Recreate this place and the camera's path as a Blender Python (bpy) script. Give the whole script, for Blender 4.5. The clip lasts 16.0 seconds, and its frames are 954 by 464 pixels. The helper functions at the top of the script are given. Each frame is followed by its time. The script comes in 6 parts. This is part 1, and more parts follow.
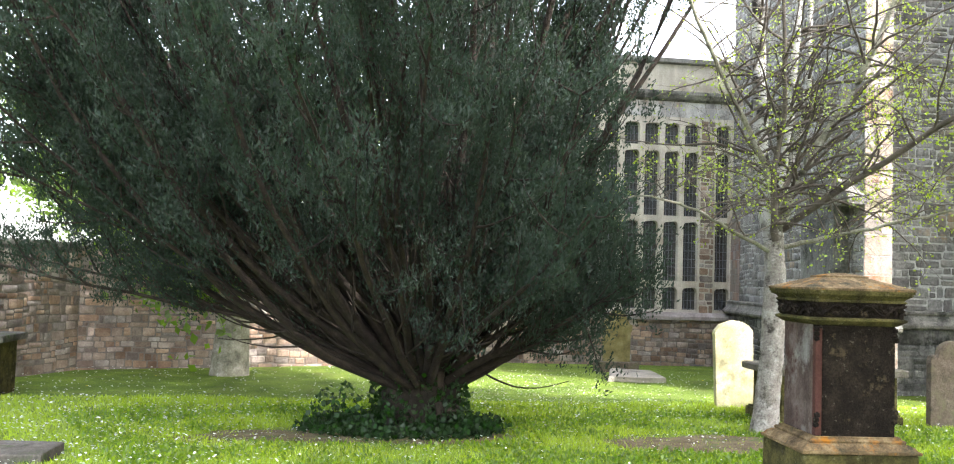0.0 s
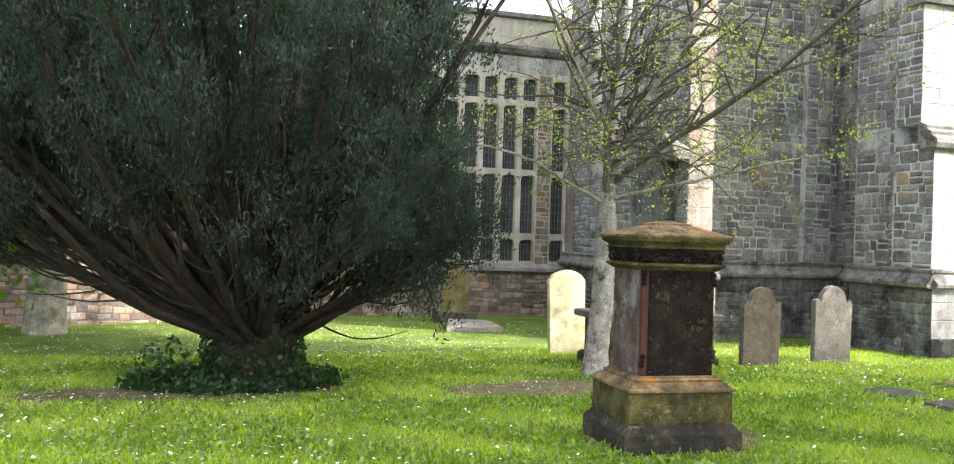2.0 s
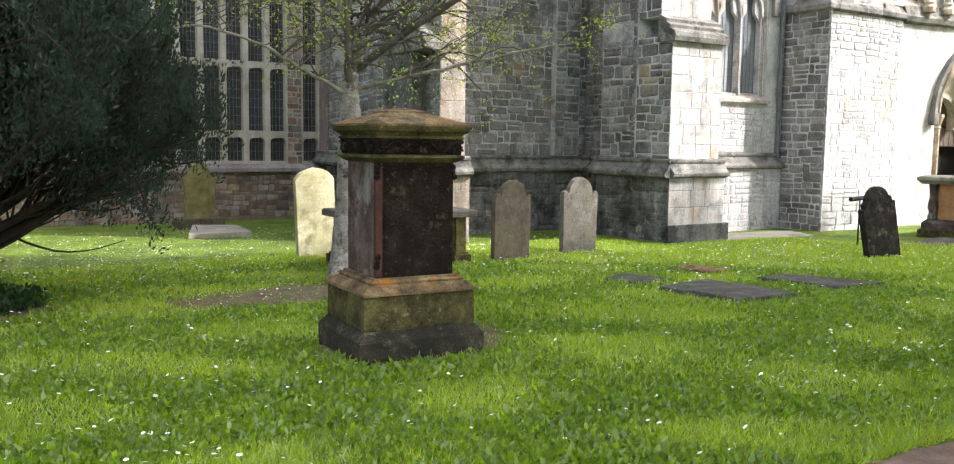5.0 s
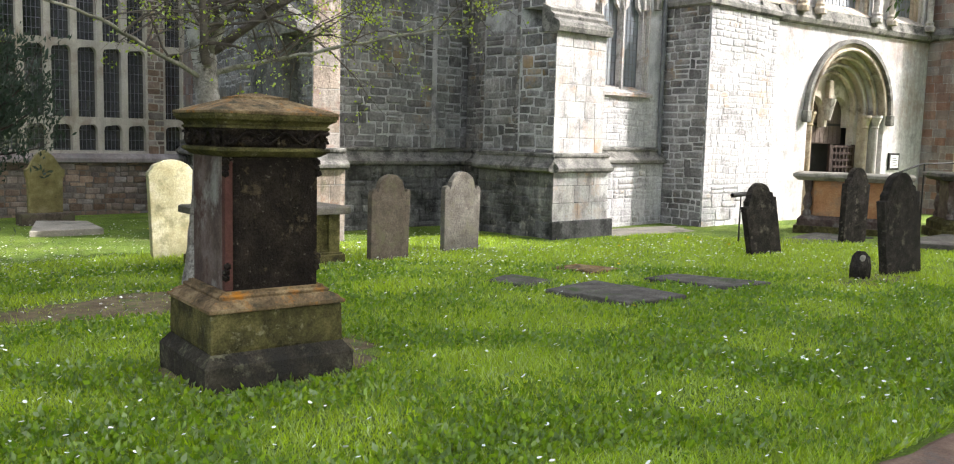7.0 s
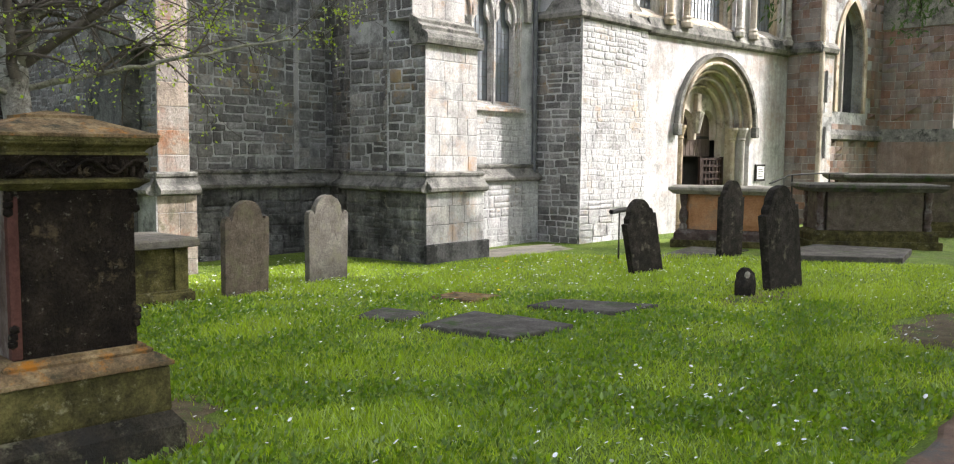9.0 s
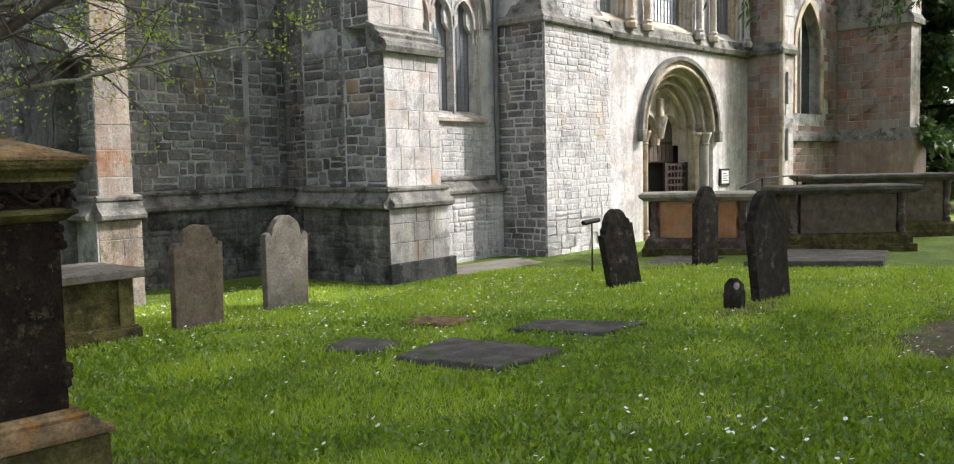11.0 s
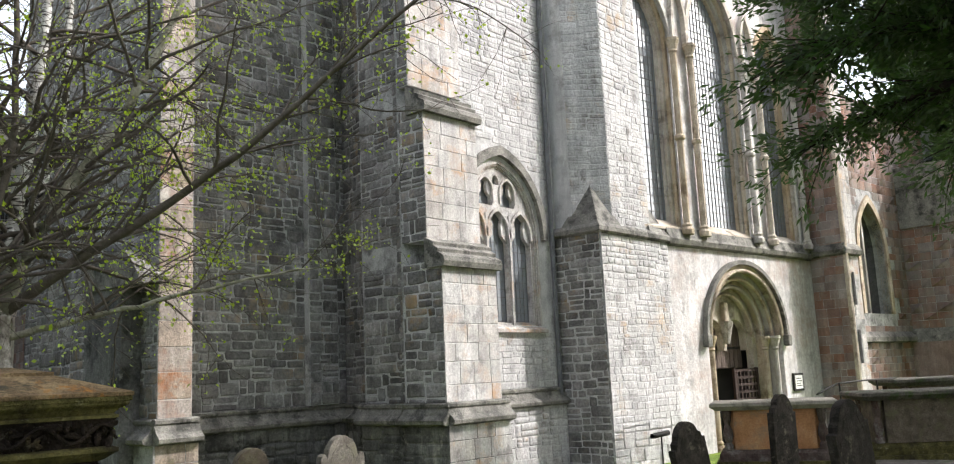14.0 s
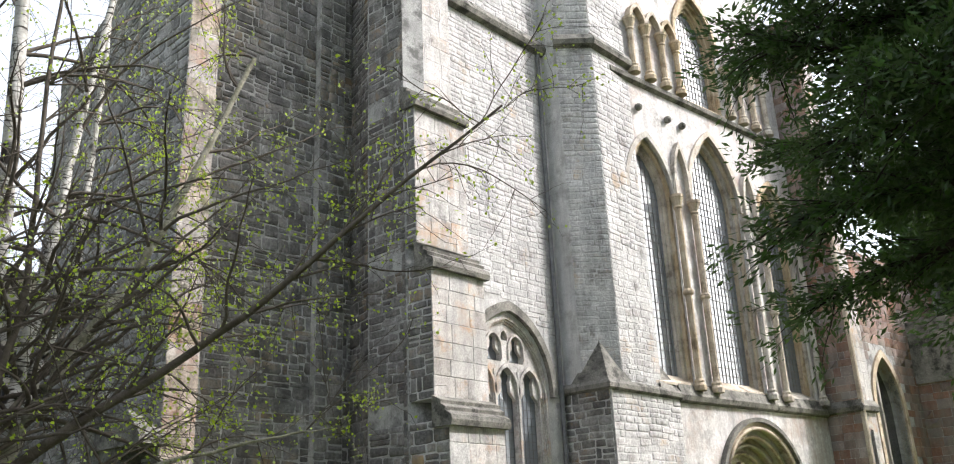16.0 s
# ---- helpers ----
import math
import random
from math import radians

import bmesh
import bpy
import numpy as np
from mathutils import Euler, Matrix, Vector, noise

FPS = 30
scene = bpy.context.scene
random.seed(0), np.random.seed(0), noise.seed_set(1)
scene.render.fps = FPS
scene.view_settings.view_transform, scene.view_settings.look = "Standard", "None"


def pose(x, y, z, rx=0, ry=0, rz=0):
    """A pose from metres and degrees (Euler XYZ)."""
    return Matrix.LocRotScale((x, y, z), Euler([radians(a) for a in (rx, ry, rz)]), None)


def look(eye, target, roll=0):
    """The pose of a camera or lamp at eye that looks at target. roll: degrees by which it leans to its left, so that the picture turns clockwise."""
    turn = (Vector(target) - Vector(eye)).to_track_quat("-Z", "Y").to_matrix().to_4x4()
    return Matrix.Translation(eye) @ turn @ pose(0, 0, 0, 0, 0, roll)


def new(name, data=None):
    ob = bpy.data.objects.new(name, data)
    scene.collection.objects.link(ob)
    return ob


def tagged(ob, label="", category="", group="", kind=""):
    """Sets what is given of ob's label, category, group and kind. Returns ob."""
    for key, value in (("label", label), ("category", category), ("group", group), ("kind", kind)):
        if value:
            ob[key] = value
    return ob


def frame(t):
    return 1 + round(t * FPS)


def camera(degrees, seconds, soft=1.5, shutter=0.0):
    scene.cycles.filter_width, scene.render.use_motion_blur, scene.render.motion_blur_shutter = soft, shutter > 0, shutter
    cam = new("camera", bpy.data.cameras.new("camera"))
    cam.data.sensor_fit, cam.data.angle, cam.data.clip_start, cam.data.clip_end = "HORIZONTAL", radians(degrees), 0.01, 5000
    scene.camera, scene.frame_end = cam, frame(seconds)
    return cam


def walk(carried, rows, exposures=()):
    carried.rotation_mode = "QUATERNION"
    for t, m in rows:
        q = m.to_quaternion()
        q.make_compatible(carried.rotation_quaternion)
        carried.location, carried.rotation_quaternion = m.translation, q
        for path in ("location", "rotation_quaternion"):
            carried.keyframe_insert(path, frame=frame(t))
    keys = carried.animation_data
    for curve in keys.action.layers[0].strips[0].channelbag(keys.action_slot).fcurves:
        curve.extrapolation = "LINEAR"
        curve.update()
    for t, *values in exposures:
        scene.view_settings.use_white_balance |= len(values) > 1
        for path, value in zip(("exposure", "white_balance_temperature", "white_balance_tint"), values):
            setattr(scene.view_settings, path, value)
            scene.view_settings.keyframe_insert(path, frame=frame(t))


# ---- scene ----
cam = camera(57.0, 16.0, soft=1.1)
METRES, EYE, TILT, LEAN, TURN = 3.62, 1.70, 0.0, 0.0, -7.5
ROWS = [
    (0.0, 0.0, 0.0, 0.0, -0.09, 2.96, -1.79),
    (0.5, 0.0018, 0.0073, -0.0002, -2.85, 3.03, -1.59),
    (1.0, 0.0079, 0.0116, -0.0019, -5.4, 3.02, -1.67),
    (1.5, 0.0072, 0.0155, -0.0034, -7.44, 1.74, -1.76),
    (2.0, 0.0107, 0.0305, -0.0139, -10.44, 0.3, -1.71),
    (2.5, 0.0154, 0.0499, -0.0179, -16.49, -0.55, -1.82),
    (3.0, 0.0473, 0.0738, -0.0279, -20.4, -3.53, -0.89),
    (3.5, 0.0889, 0.1022, -0.0296, -24.05, -5.13, -1.12),
    (6.0, 0.1907, 0.2605, -0.035, -26.6, -6.39, -0.54),
    (6.5, 0.2271, 0.3053, -0.0356, -29.71, -6.4, -1.17),
    (7.0, 0.2603, 0.3663, -0.0298, -32.99, -6.25, -1.51),
    (7.5, 0.3012, 0.4132, -0.0325, -34.76, -6.15, -1.4),
    (8.0, 0.3542, 0.4522, -0.0278, -35.52, -5.94, -1.4),
    (8.5, 0.3896, 0.4974, -0.0268, -37.83, -5.64, -1.38),
    (9.0, 0.4134, 0.5529, -0.0228, -41.21, -5.02, -0.49),
    (11.5, 0.5163, 0.75, -0.0181, -45.12, -3.16, 1.17),
    (12.0, 0.5253, 0.7525, -0.0115, -44.92, 1.47, 1.22),
    (12.5, 0.5319, 0.7541, -0.0101, -44.54, 3.93, 1.35),
    (13.0, 0.5329, 0.7537, -0.0061, -43.65, 6.04, 1.31),
    (13.5, 0.5355, 0.755, -0.0023, -41.8, 7.86, 1.9),
    (14.0, 0.5408, 0.7585, 0.0015, -40.27, 9.3, 2.52),
    (14.5, 0.5466, 0.7606, 0.008, -39.89, 12.7, 2.83),
    (15.0, 0.5453, 0.762, 0.0148, -39.65, 13.46, 2.88),
    (15.5, 0.5446, 0.7615, 0.0187, -39.69, 16.67, 2.7),
    (16.0, 0.5425, 0.7608, 0.0228, -39.75, 19.17, 2.4),
]
walk(cam, [(t, pose(0, 0, EYE, TILT, LEAN, TURN) @ pose(METRES * x, METRES * y, METRES * z, 90 + pitch, roll, yaw)) for t, x, y, z, yaw, pitch, roll in ROWS],
     exposures=[(0.0, 2.3), (2.5, 1.9), (3.5, 1.6), (6.0, 1.52), (7.5, 1.4), (9.0, 1.2), (11.5, 0.9), (14.0, 0.9), (16.0, 0.85)])

# ---- light ----
SUN_AZ, SUN_EL = 45.0, 41.0      # degrees from -y towards +x, and up
world = bpy.data.worlds.new("sky")
scene.world = world
world.use_nodes = True
wn = world.node_tree.nodes
sky = wn.new("ShaderNodeTexSky")
sky.sky_type = "NISHITA"
sky.sun_disc = False
sky.sun_elevation = radians(SUN_EL)
sky.sun_rotation = radians(180 - SUN_AZ)
sky.dust_density = 3.0
haze = wn.new("ShaderNodeHueSaturation")     # thin white spring haze over the blue
haze.inputs["Saturation"].default_value, haze.inputs["Value"].default_value = 0.40, 2.0
world.node_tree.links.new(sky.outputs[0], haze.inputs["Color"])
world.node_tree.links.new(haze.outputs["Color"], wn["Background"].inputs[0])
wn["Background"].inputs[1].default_value = 0.15
lamp = bpy.data.lights.new("sun", "SUN")
lamp.energy, lamp.angle, lamp.color = 2.8, radians(0.6), (1.0, 0.958, 0.935)
sun = new("sun", lamp)
_s = Vector((math.sin(radians(SUN_AZ)) * math.cos(radians(SUN_EL)), -math.cos(radians(SUN_AZ)) * math.cos(radians(SUN_EL)), math.sin(radians(SUN_EL))))
sun.matrix_world = look(_s * 60, (0, 0, 0))
rng = np.random.default_rng(7)
R = random.Random(11)


# ---- materials ----
def mat(name, cols, scale=3.0, rough=0.9, bump=0.3, fine=40.0, vary=0.0, metal=0.0, stain=None, stain_scale=1.2, stain_amount=0.5, spec=0.3, bump_dist=0.02, trans=None, grain=(0.72, 1.25), stain2=None, streak=None):
    """A procedural surface: cols run over a broad noise, with fine grain, stains of their own shape, and per-piece variation."""
    m = bpy.data.materials.new(name)
    m.use_nodes = True
    n, l = m.node_tree.nodes, m.node_tree.links
    b = n["Principled BSDF"]
    b.inputs["Roughness"].default_value, b.inputs["Metallic"].default_value = rough, metal
    b.inputs["Specular IOR Level"].default_value = spec
    co = n.new("ShaderNodeTexCoord")
    geo = n.new("ShaderNodeNewGeometry")
    t1 = n.new("ShaderNodeTexNoise")
    t1.inputs["Scale"].default_value, t1.inputs["Detail"].default_value, t1.inputs["Roughness"].default_value = scale, 6, 0.65
    l.new(geo.outputs["Position"], t1.inputs["Vector"])
    r = n.new("ShaderNodeValToRGB")
    r.color_ramp.elements[0].position, r.color_ramp.elements[1].position = 0.3, 0.7
    r.color_ramp.elements[0].color, r.color_ramp.elements[1].color = (*cols[0], 1), (*cols[-1], 1)
    for k, c in enumerate(cols[1:-1]):
        r.color_ramp.elements.new(0.3 + 0.4 * (k + 1) / (len(cols) - 1)).color = (*c, 1)
    l.new(t1.outputs["Fac"], r.inputs["Fac"])
    out = r.outputs["Color"]
    t2 = n.new("ShaderNodeTexNoise")
    t2.inputs["Scale"].default_value, t2.inputs["Detail"].default_value, t2.inputs["Roughness"].default_value = fine, 4, 0.7
    l.new(geo.outputs["Position"], t2.inputs["Vector"])
    g = n.new("ShaderNodeMapRange")
    g.inputs["From Min"].default_value, g.inputs["From Max"].default_value = 0.25, 0.75
    g.inputs["To Min"].default_value, g.inputs["To Max"].default_value = grain
    l.new(t2.outputs["Fac"], g.inputs["Value"])
    mul = n.new("ShaderNodeMix")
    mul.data_type, mul.blend_type = "RGBA", "MULTIPLY"
    mul.inputs["Factor"].default_value = 1.0
    l.new(out, mul.inputs["A"]), l.new(g.outputs["Result"], mul.inputs["B"])
    out = mul.outputs["Result"]
    for colour, size, amount, shift in ([(stain, stain_scale, stain_amount, 0.0)] if stain else []) + ([(*stain2, 13.7)] if stain2 else []):
        t3 = n.new("ShaderNodeTexNoise")
        t3.inputs["Scale"].default_value, t3.inputs["Detail"].default_value = size, 8
        t3.inputs["Roughness"].default_value = 0.72
        mp = n.new("ShaderNodeMapping")
        mp.inputs["Location"].default_value = (7.3 + shift, 2.1, 4.4 - shift)
        l.new(geo.outputs["Position"], mp.inputs["Vector"]), l.new(mp.outputs["Vector"], t3.inputs["Vector"])
        sr = n.new("ShaderNodeMapRange")
        sr.inputs["From Min"].default_value, sr.inputs["From Max"].default_value = 0.62 - 0.25 * amount, 0.72 - 0.2 * amount
        l.new(t3.outputs["Fac"], sr.inputs["Value"])
        sm = n.new("ShaderNodeMix")
        sm.data_type = "RGBA"
        l.new(sr.outputs["Result"], sm.inputs["Factor"]), l.new(out, sm.inputs["A"])
        sm.inputs["B"].default_value = (*colour, 1)
        out = sm.outputs["Result"]
    if streak:                                   # rain streaks, drawn out along the upright
        mp = n.new("ShaderNodeMapping")
        mp.inputs["Scale"].default_value = (5.5, 5.5, 0.55)
        t4 = n.new("ShaderNodeTexNoise")
        t4.inputs["Scale"].default_value, t4.inputs["Detail"].default_value, t4.inputs["Roughness"].default_value = 1.0, 6, 0.7
        l.new(geo.outputs["Position"], mp.inputs["Vector"]), l.new(mp.outputs["Vector"], t4.inputs["Vector"])
        g4 = n.new("ShaderNodeMapRange")
        g4.inputs["From Min"].default_value, g4.inputs["From Max"].default_value = 0.32, 0.62
        g4.inputs["To Min"].default_value, g4.inputs["To Max"].default_value = streak
        l.new(t4.outputs["Fac"], g4.inputs["Value"])
        m4 = n.new("ShaderNodeMix")
        m4.data_type, m4.blend_type = "RGBA", "MULTIPLY"
        m4.inputs["Factor"].default_value = 1.0
        l.new(out, m4.inputs["A"]), l.new(g4.outputs["Result"], m4.inputs["B"])
        out = m4.outputs["Result"]
    if vary:
        oi = n.new("ShaderNodeObjectInfo")
        ad = n.new("ShaderNodeMath")
        ad.operation = "ADD"
        l.new(oi.outputs["Random"], ad.inputs[0]), l.new(geo.outputs["Random Per Island"], ad.inputs[1])
        fr = n.new("ShaderNodeMath")
        fr.operation = "FRACT"
        l.new(ad.outputs[0], fr.inputs[0])
        hs = n.new("ShaderNodeHueSaturation")
        mv = n.new("ShaderNodeMapRange")
        mv.inputs["To Min"].default_value, mv.inputs["To Max"].default_value = 1 - vary, 1 + vary
        l.new(fr.outputs[0], mv.inputs["Value"]), l.new(mv.outputs["Result"], hs.inputs["Value"])
        f2 = n.new("ShaderNodeMath")
        f2.operation = "MULTIPLY_ADD"
        f2.inputs[1].default_value, f2.inputs[2].default_value = 7.31, 0.13
        l.new(fr.outputs[0], f2.inputs[0])
        f3 = n.new("ShaderNodeMath")
        f3.operation = "FRACT"
        l.new(f2.outputs[0], f3.inputs[0])
        ms = n.new("ShaderNodeMapRange")
        ms.inputs["To Min"].default_value, ms.inputs["To Max"].default_value = 0.5, 1.6
        l.new(f3.outputs[0], ms.inputs["Value"]), l.new(ms.outputs["Result"], hs.inputs["Saturation"])
        l.new(out, hs.inputs["Color"])
        out = hs.outputs["Color"]
    l.new(out, b.inputs["Base Color"])
    if bump:
        sm2 = n.new("ShaderNodeMath")
        sm2.operation = "ADD"
        l.new(t1.outputs["Fac"], sm2.inputs[0]), l.new(t2.outputs["Fac"], sm2.inputs[1])
        bp = n.new("ShaderNodeBump")
        bp.inputs["Strength"].default_value, bp.inputs["Distance"].default_value = bump, bump_dist
        l.new(sm2.outputs[0], bp.inputs["Height"]), l.new(bp.outputs["Normal"], b.inputs["Normal"])
    if trans:
        tr = n.new("ShaderNodeBsdfTranslucent")
        tr.inputs["Color"].default_value = (*trans, 1)
        mx = n.new("ShaderNodeMixShader")
        mx.inputs["Fac"].default_value = 0.4
        l.new(b.outputs[0], mx.inputs[1]), l.new(tr.outputs[0], mx.inputs[2])
        l.new(mx.outputs[0], n["Material Output"].inputs["Surface"])
    return m


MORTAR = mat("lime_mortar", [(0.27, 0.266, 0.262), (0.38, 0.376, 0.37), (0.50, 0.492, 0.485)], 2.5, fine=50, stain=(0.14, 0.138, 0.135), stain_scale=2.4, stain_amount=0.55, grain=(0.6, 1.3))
# Mortar lightened for the sunlit walls, over traces of limewash.
MORTAR_PALE = mat("sunlit_limewashed_mortar", [(0.36, 0.353, 0.35), (0.46, 0.453, 0.45), (0.56, 0.552, 0.55)], 2.5, fine=50, stain=(0.27, 0.26, 0.25), stain_scale=1.6, stain_amount=0.35, streak=(0.8, 1.08))
# Darker lias for walls turned from the sun: their shade is in the colour.
LIAS_SHADE = mat("shaded_grey_lias", [(0.115, 0.110, 0.108), (0.19, 0.182, 0.178), (0.29, 0.28, 0.272)], 2.4, grain=(0.55, 1.4), vary=0.34, bump=0.9, fine=22, stain=(0.085, 0.084, 0.08), stain_scale=1.4, stain_amount=0.4, stain2=((0.27, 0.215, 0.16), 1.3, 0.26), streak=(0.78, 1.12))
# Lighter copy of the lias for sunny bay and turret, with limewash remains.
LIAS_SUN_WASH = mat("sunlit_washed_lias", [(0.33, 0.324, 0.322), (0.45, 0.443, 0.441), (0.58, 0.572, 0.57)], 1.7, grain=(0.65, 1.3), vary=0.10, bump=0.8, fine=20, stain=(0.22, 0.21, 0.20), stain_scale=2.2, stain_amount=0.32, stain2=((0.42, 0.35, 0.28), 1.1, 0.22), streak=(0.76, 1.1))
# Brown-stained pink stone, darkened further in place of the birch's dappled shade.
WEST_STONE = mat("shaded_stained_pink_ashlar", [(0.20, 0.175, 0.155), (0.30, 0.262, 0.23), (0.42, 0.385, 0.345)], 3.0, vary=0.14, bump=0.6, fine=30, stain=(0.28, 0.185, 0.145), stain_scale=2.0, stain_amount=0.4, stain2=((0.12, 0.115, 0.08), 2.4, 0.36), grain=(0.6, 1.35), streak=(0.65, 1.15))
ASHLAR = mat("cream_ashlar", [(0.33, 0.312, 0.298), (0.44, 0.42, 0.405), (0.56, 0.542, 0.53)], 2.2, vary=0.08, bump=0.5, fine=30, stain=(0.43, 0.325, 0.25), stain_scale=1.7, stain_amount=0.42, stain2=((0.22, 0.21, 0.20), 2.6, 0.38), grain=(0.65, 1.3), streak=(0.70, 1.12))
DRESS = mat("worn_bath_stone", [(0.34, 0.285, 0.225), (0.45, 0.39, 0.32), (0.57, 0.52, 0.455)], 2.2, vary=0.08, bump=0.3, fine=45, stain=(0.20, 0.165, 0.13), stain_scale=2.0, stain_amount=0.4, streak=(0.8, 1.1))
LIMEWASH = mat("weathered_limewash", [(0.46, 0.44, 0.43), (0.57, 0.55, 0.542), (0.67, 0.652, 0.645)], 0.9, bump=0.5, fine=14, stain=(0.42, 0.35, 0.315), stain_scale=0.9, stain_amount=0.42, bump_dist=0.03, stain2=((0.34, 0.325, 0.315), 2.2, 0.3), streak=(0.72, 1.08))
STRING = mat("mossy_string_course", [(0.10, 0.097, 0.088), (0.18, 0.172, 0.155), (0.28, 0.268, 0.24)], 3.5, bump=0.6, fine=40, stain=(0.045, 0.045, 0.04), stain_scale=2.5, stain_amount=0.5, grain=(0.55, 1.4))
PLINTHM = mat("dark_plinth_stone", [(0.075, 0.074, 0.072), (0.13, 0.127, 0.122), (0.21, 0.205, 0.195)], 2.2, vary=0.32, bump=0.8, fine=25, stain=(0.035, 0.035, 0.033), stain_scale=2.0, stain_amount=0.5, stain2=((0.33, 0.31, 0.28), 2.6, 0.16), grain=(0.55, 1.4), streak=(0.6, 1.2))
HALLSTONE = mat("pale_hall_stone", [(0.37, 0.33, 0.265), (0.46, 0.415, 0.345), (0.55, 0.505, 0.435)], 1.8, bump=0.3, fine=40, stain=(0.32, 0.265, 0.21), stain_scale=1.5, stain_amount=0.35, streak=(0.8, 1.1))
REDSTONE = mat("red_sandstone", [(0.17, 0.118, 0.10), (0.235, 0.168, 0.145), (0.31, 0.245, 0.215)], 1.6, vary=0.14, bump=0.5, fine=30, stain=(0.21, 0.185, 0.165), stain_scale=0.9, stain_amount=0.5, streak=(0.75, 1.12))
RUBBLE = mat("purple_brown_rubble", [(0.14, 0.105, 0.088), (0.23, 0.178, 0.148), (0.35, 0.29, 0.245)], 3.0, vary=0.40, bump=0.7, fine=30)
RUBBLE_MORTAR = mat("dark_rubble_mortar", [(0.11, 0.092, 0.08), (0.20, 0.17, 0.15)], 4, fine=60)
TOMB_DARK = mat("blackened_sandstone", [(0.007, 0.005, 0.004), (0.014, 0.0105, 0.008), (0.031, 0.023, 0.017)], 6, bump=1.0, fine=60, stain=(0.075, 0.058, 0.032), stain_scale=9, stain_amount=0.2, stain2=((0.15, 0.14, 0.11), 17, 0.07), grain=(0.45, 1.6), spec=0.12)
TOMB_BASE = mat("mossy_tomb_base", [(0.022, 0.020, 0.010), (0.075, 0.066, 0.024), (0.135, 0.12, 0.045)], 6, bump=0.8, fine=60, stain=(0.20, 0.185, 0.115), stain_scale=11.0, stain_amount=0.18, stain2=((0.03, 0.026, 0.016), 3.0, 0.42), grain=(0.5, 1.5), spec=0.12)
PLINTH_TOMB = mat("grey_green_tomb_footing", [(0.018, 0.016, 0.012), (0.036, 0.031, 0.023), (0.075, 0.066, 0.045)], 6, bump=0.8, fine=60, stain=(0.15, 0.145, 0.09), stain_scale=6.0, stain_amount=0.3, stain2=((0.022, 0.02, 0.018), 4.0, 0.4), grain=(0.5, 1.5), spec=0.12)
TOMB_ORANGE = mat("orange_lichen_stone", [(0.065, 0.047, 0.027), (0.165, 0.115, 0.062), (0.29, 0.215, 0.12)], 7, bump=0.7, fine=60, stain=(0.34, 0.14, 0.018), stain_scale=4.5, stain_amount=0.36, stain2=((0.05, 0.045, 0.028), 5.0, 0.34), grain=(0.5, 1.5), spec=0.12)
TOMB_PALE = mat("pale_worn_sandstone", [(0.048, 0.032, 0.027), (0.085, 0.062, 0.054), (0.15, 0.125, 0.11)], 4, bump=0.5, fine=45, stain=(0.19, 0.18, 0.165), stain_scale=2.6, stain_amount=0.40, stain2=((0.05, 0.024, 0.02), 3.0, 0.34), spec=0.15, streak=(0.7, 1.15))
TOMB_RED = mat("red_worn_sandstone", [(0.05, 0.022, 0.018), (0.085, 0.038, 0.031)], 4, bump=0.5, fine=45, stain=(0.03, 0.02, 0.017), stain_amount=0.45, spec=0.12)
HEAD_BROWN = mat("brown_headstone", [(0.065, 0.050, 0.037), (0.11, 0.086, 0.065), (0.17, 0.138, 0.106)], 6, bump=0.6, fine=50, stain=(0.12, 0.11, 0.065), stain_scale=4, stain_amount=0.45, stain2=((0.05, 0.042, 0.034), 5, 0.3), grain=(0.55, 1.4))
HEAD_GREY = mat("grey_headstone", [(0.085, 0.076, 0.064), (0.13, 0.117, 0.10), (0.19, 0.172, 0.147)], 6, bump=0.6, fine=50, stain=(0.13, 0.12, 0.085), stain_scale=4, stain_amount=0.45, stain2=((0.07, 0.06, 0.05), 5, 0.3), grain=(0.55, 1.4))
HEAD_CREAM = mat("yellow_lichen_headstone", [(0.32, 0.285, 0.15), (0.43, 0.395, 0.24), (0.52, 0.49, 0.35)], 4, bump=0.35, fine=50, stain=(0.24, 0.23, 0.13), stain_scale=4, stain_amount=0.4)
HEAD_DARK = mat("black_crusted_headstone", [(0.011, 0.0095, 0.008), (0.025, 0.021, 0.018), (0.055, 0.047, 0.039)], 7, bump=0.8, fine=50, stain=(0.14, 0.125, 0.095), stain_scale=6, stain_amount=0.2, grain=(0.5, 1.5), spec=0.12)
HEAD_MOSS = mat("ochre_mossy_headstone", [(0.12, 0.10, 0.04), (0.20, 0.17, 0.07), (0.28, 0.25, 0.13)], 5, bump=0.4, fine=50)
SLAB = mat("dark_ledger_slab", [(0.055, 0.05, 0.045), (0.095, 0.087, 0.077), (0.155, 0.143, 0.125)], 5, bump=0.5, fine=45, stain=(0.05, 0.08, 0.025), stain_scale=3, stain_amount=0.3, grain=(0.55, 1.4), spec=0.12)
SLAB_PALE = mat("pale_ledger_slab", [(0.22, 0.20, 0.17), (0.34, 0.31, 0.26)], 4, bump=0.4, fine=45, stain=(0.12, 0.11, 0.09), stain_amount=0.4)
BRICK_ORANGE = mat("orange_rendered_panel", [(0.27, 0.13, 0.06), (0.38, 0.19, 0.09), (0.44, 0.26, 0.14)], 3, bump=0.4, fine=40, stain=(0.20, 0.16, 0.12), stain_amount=0.35)
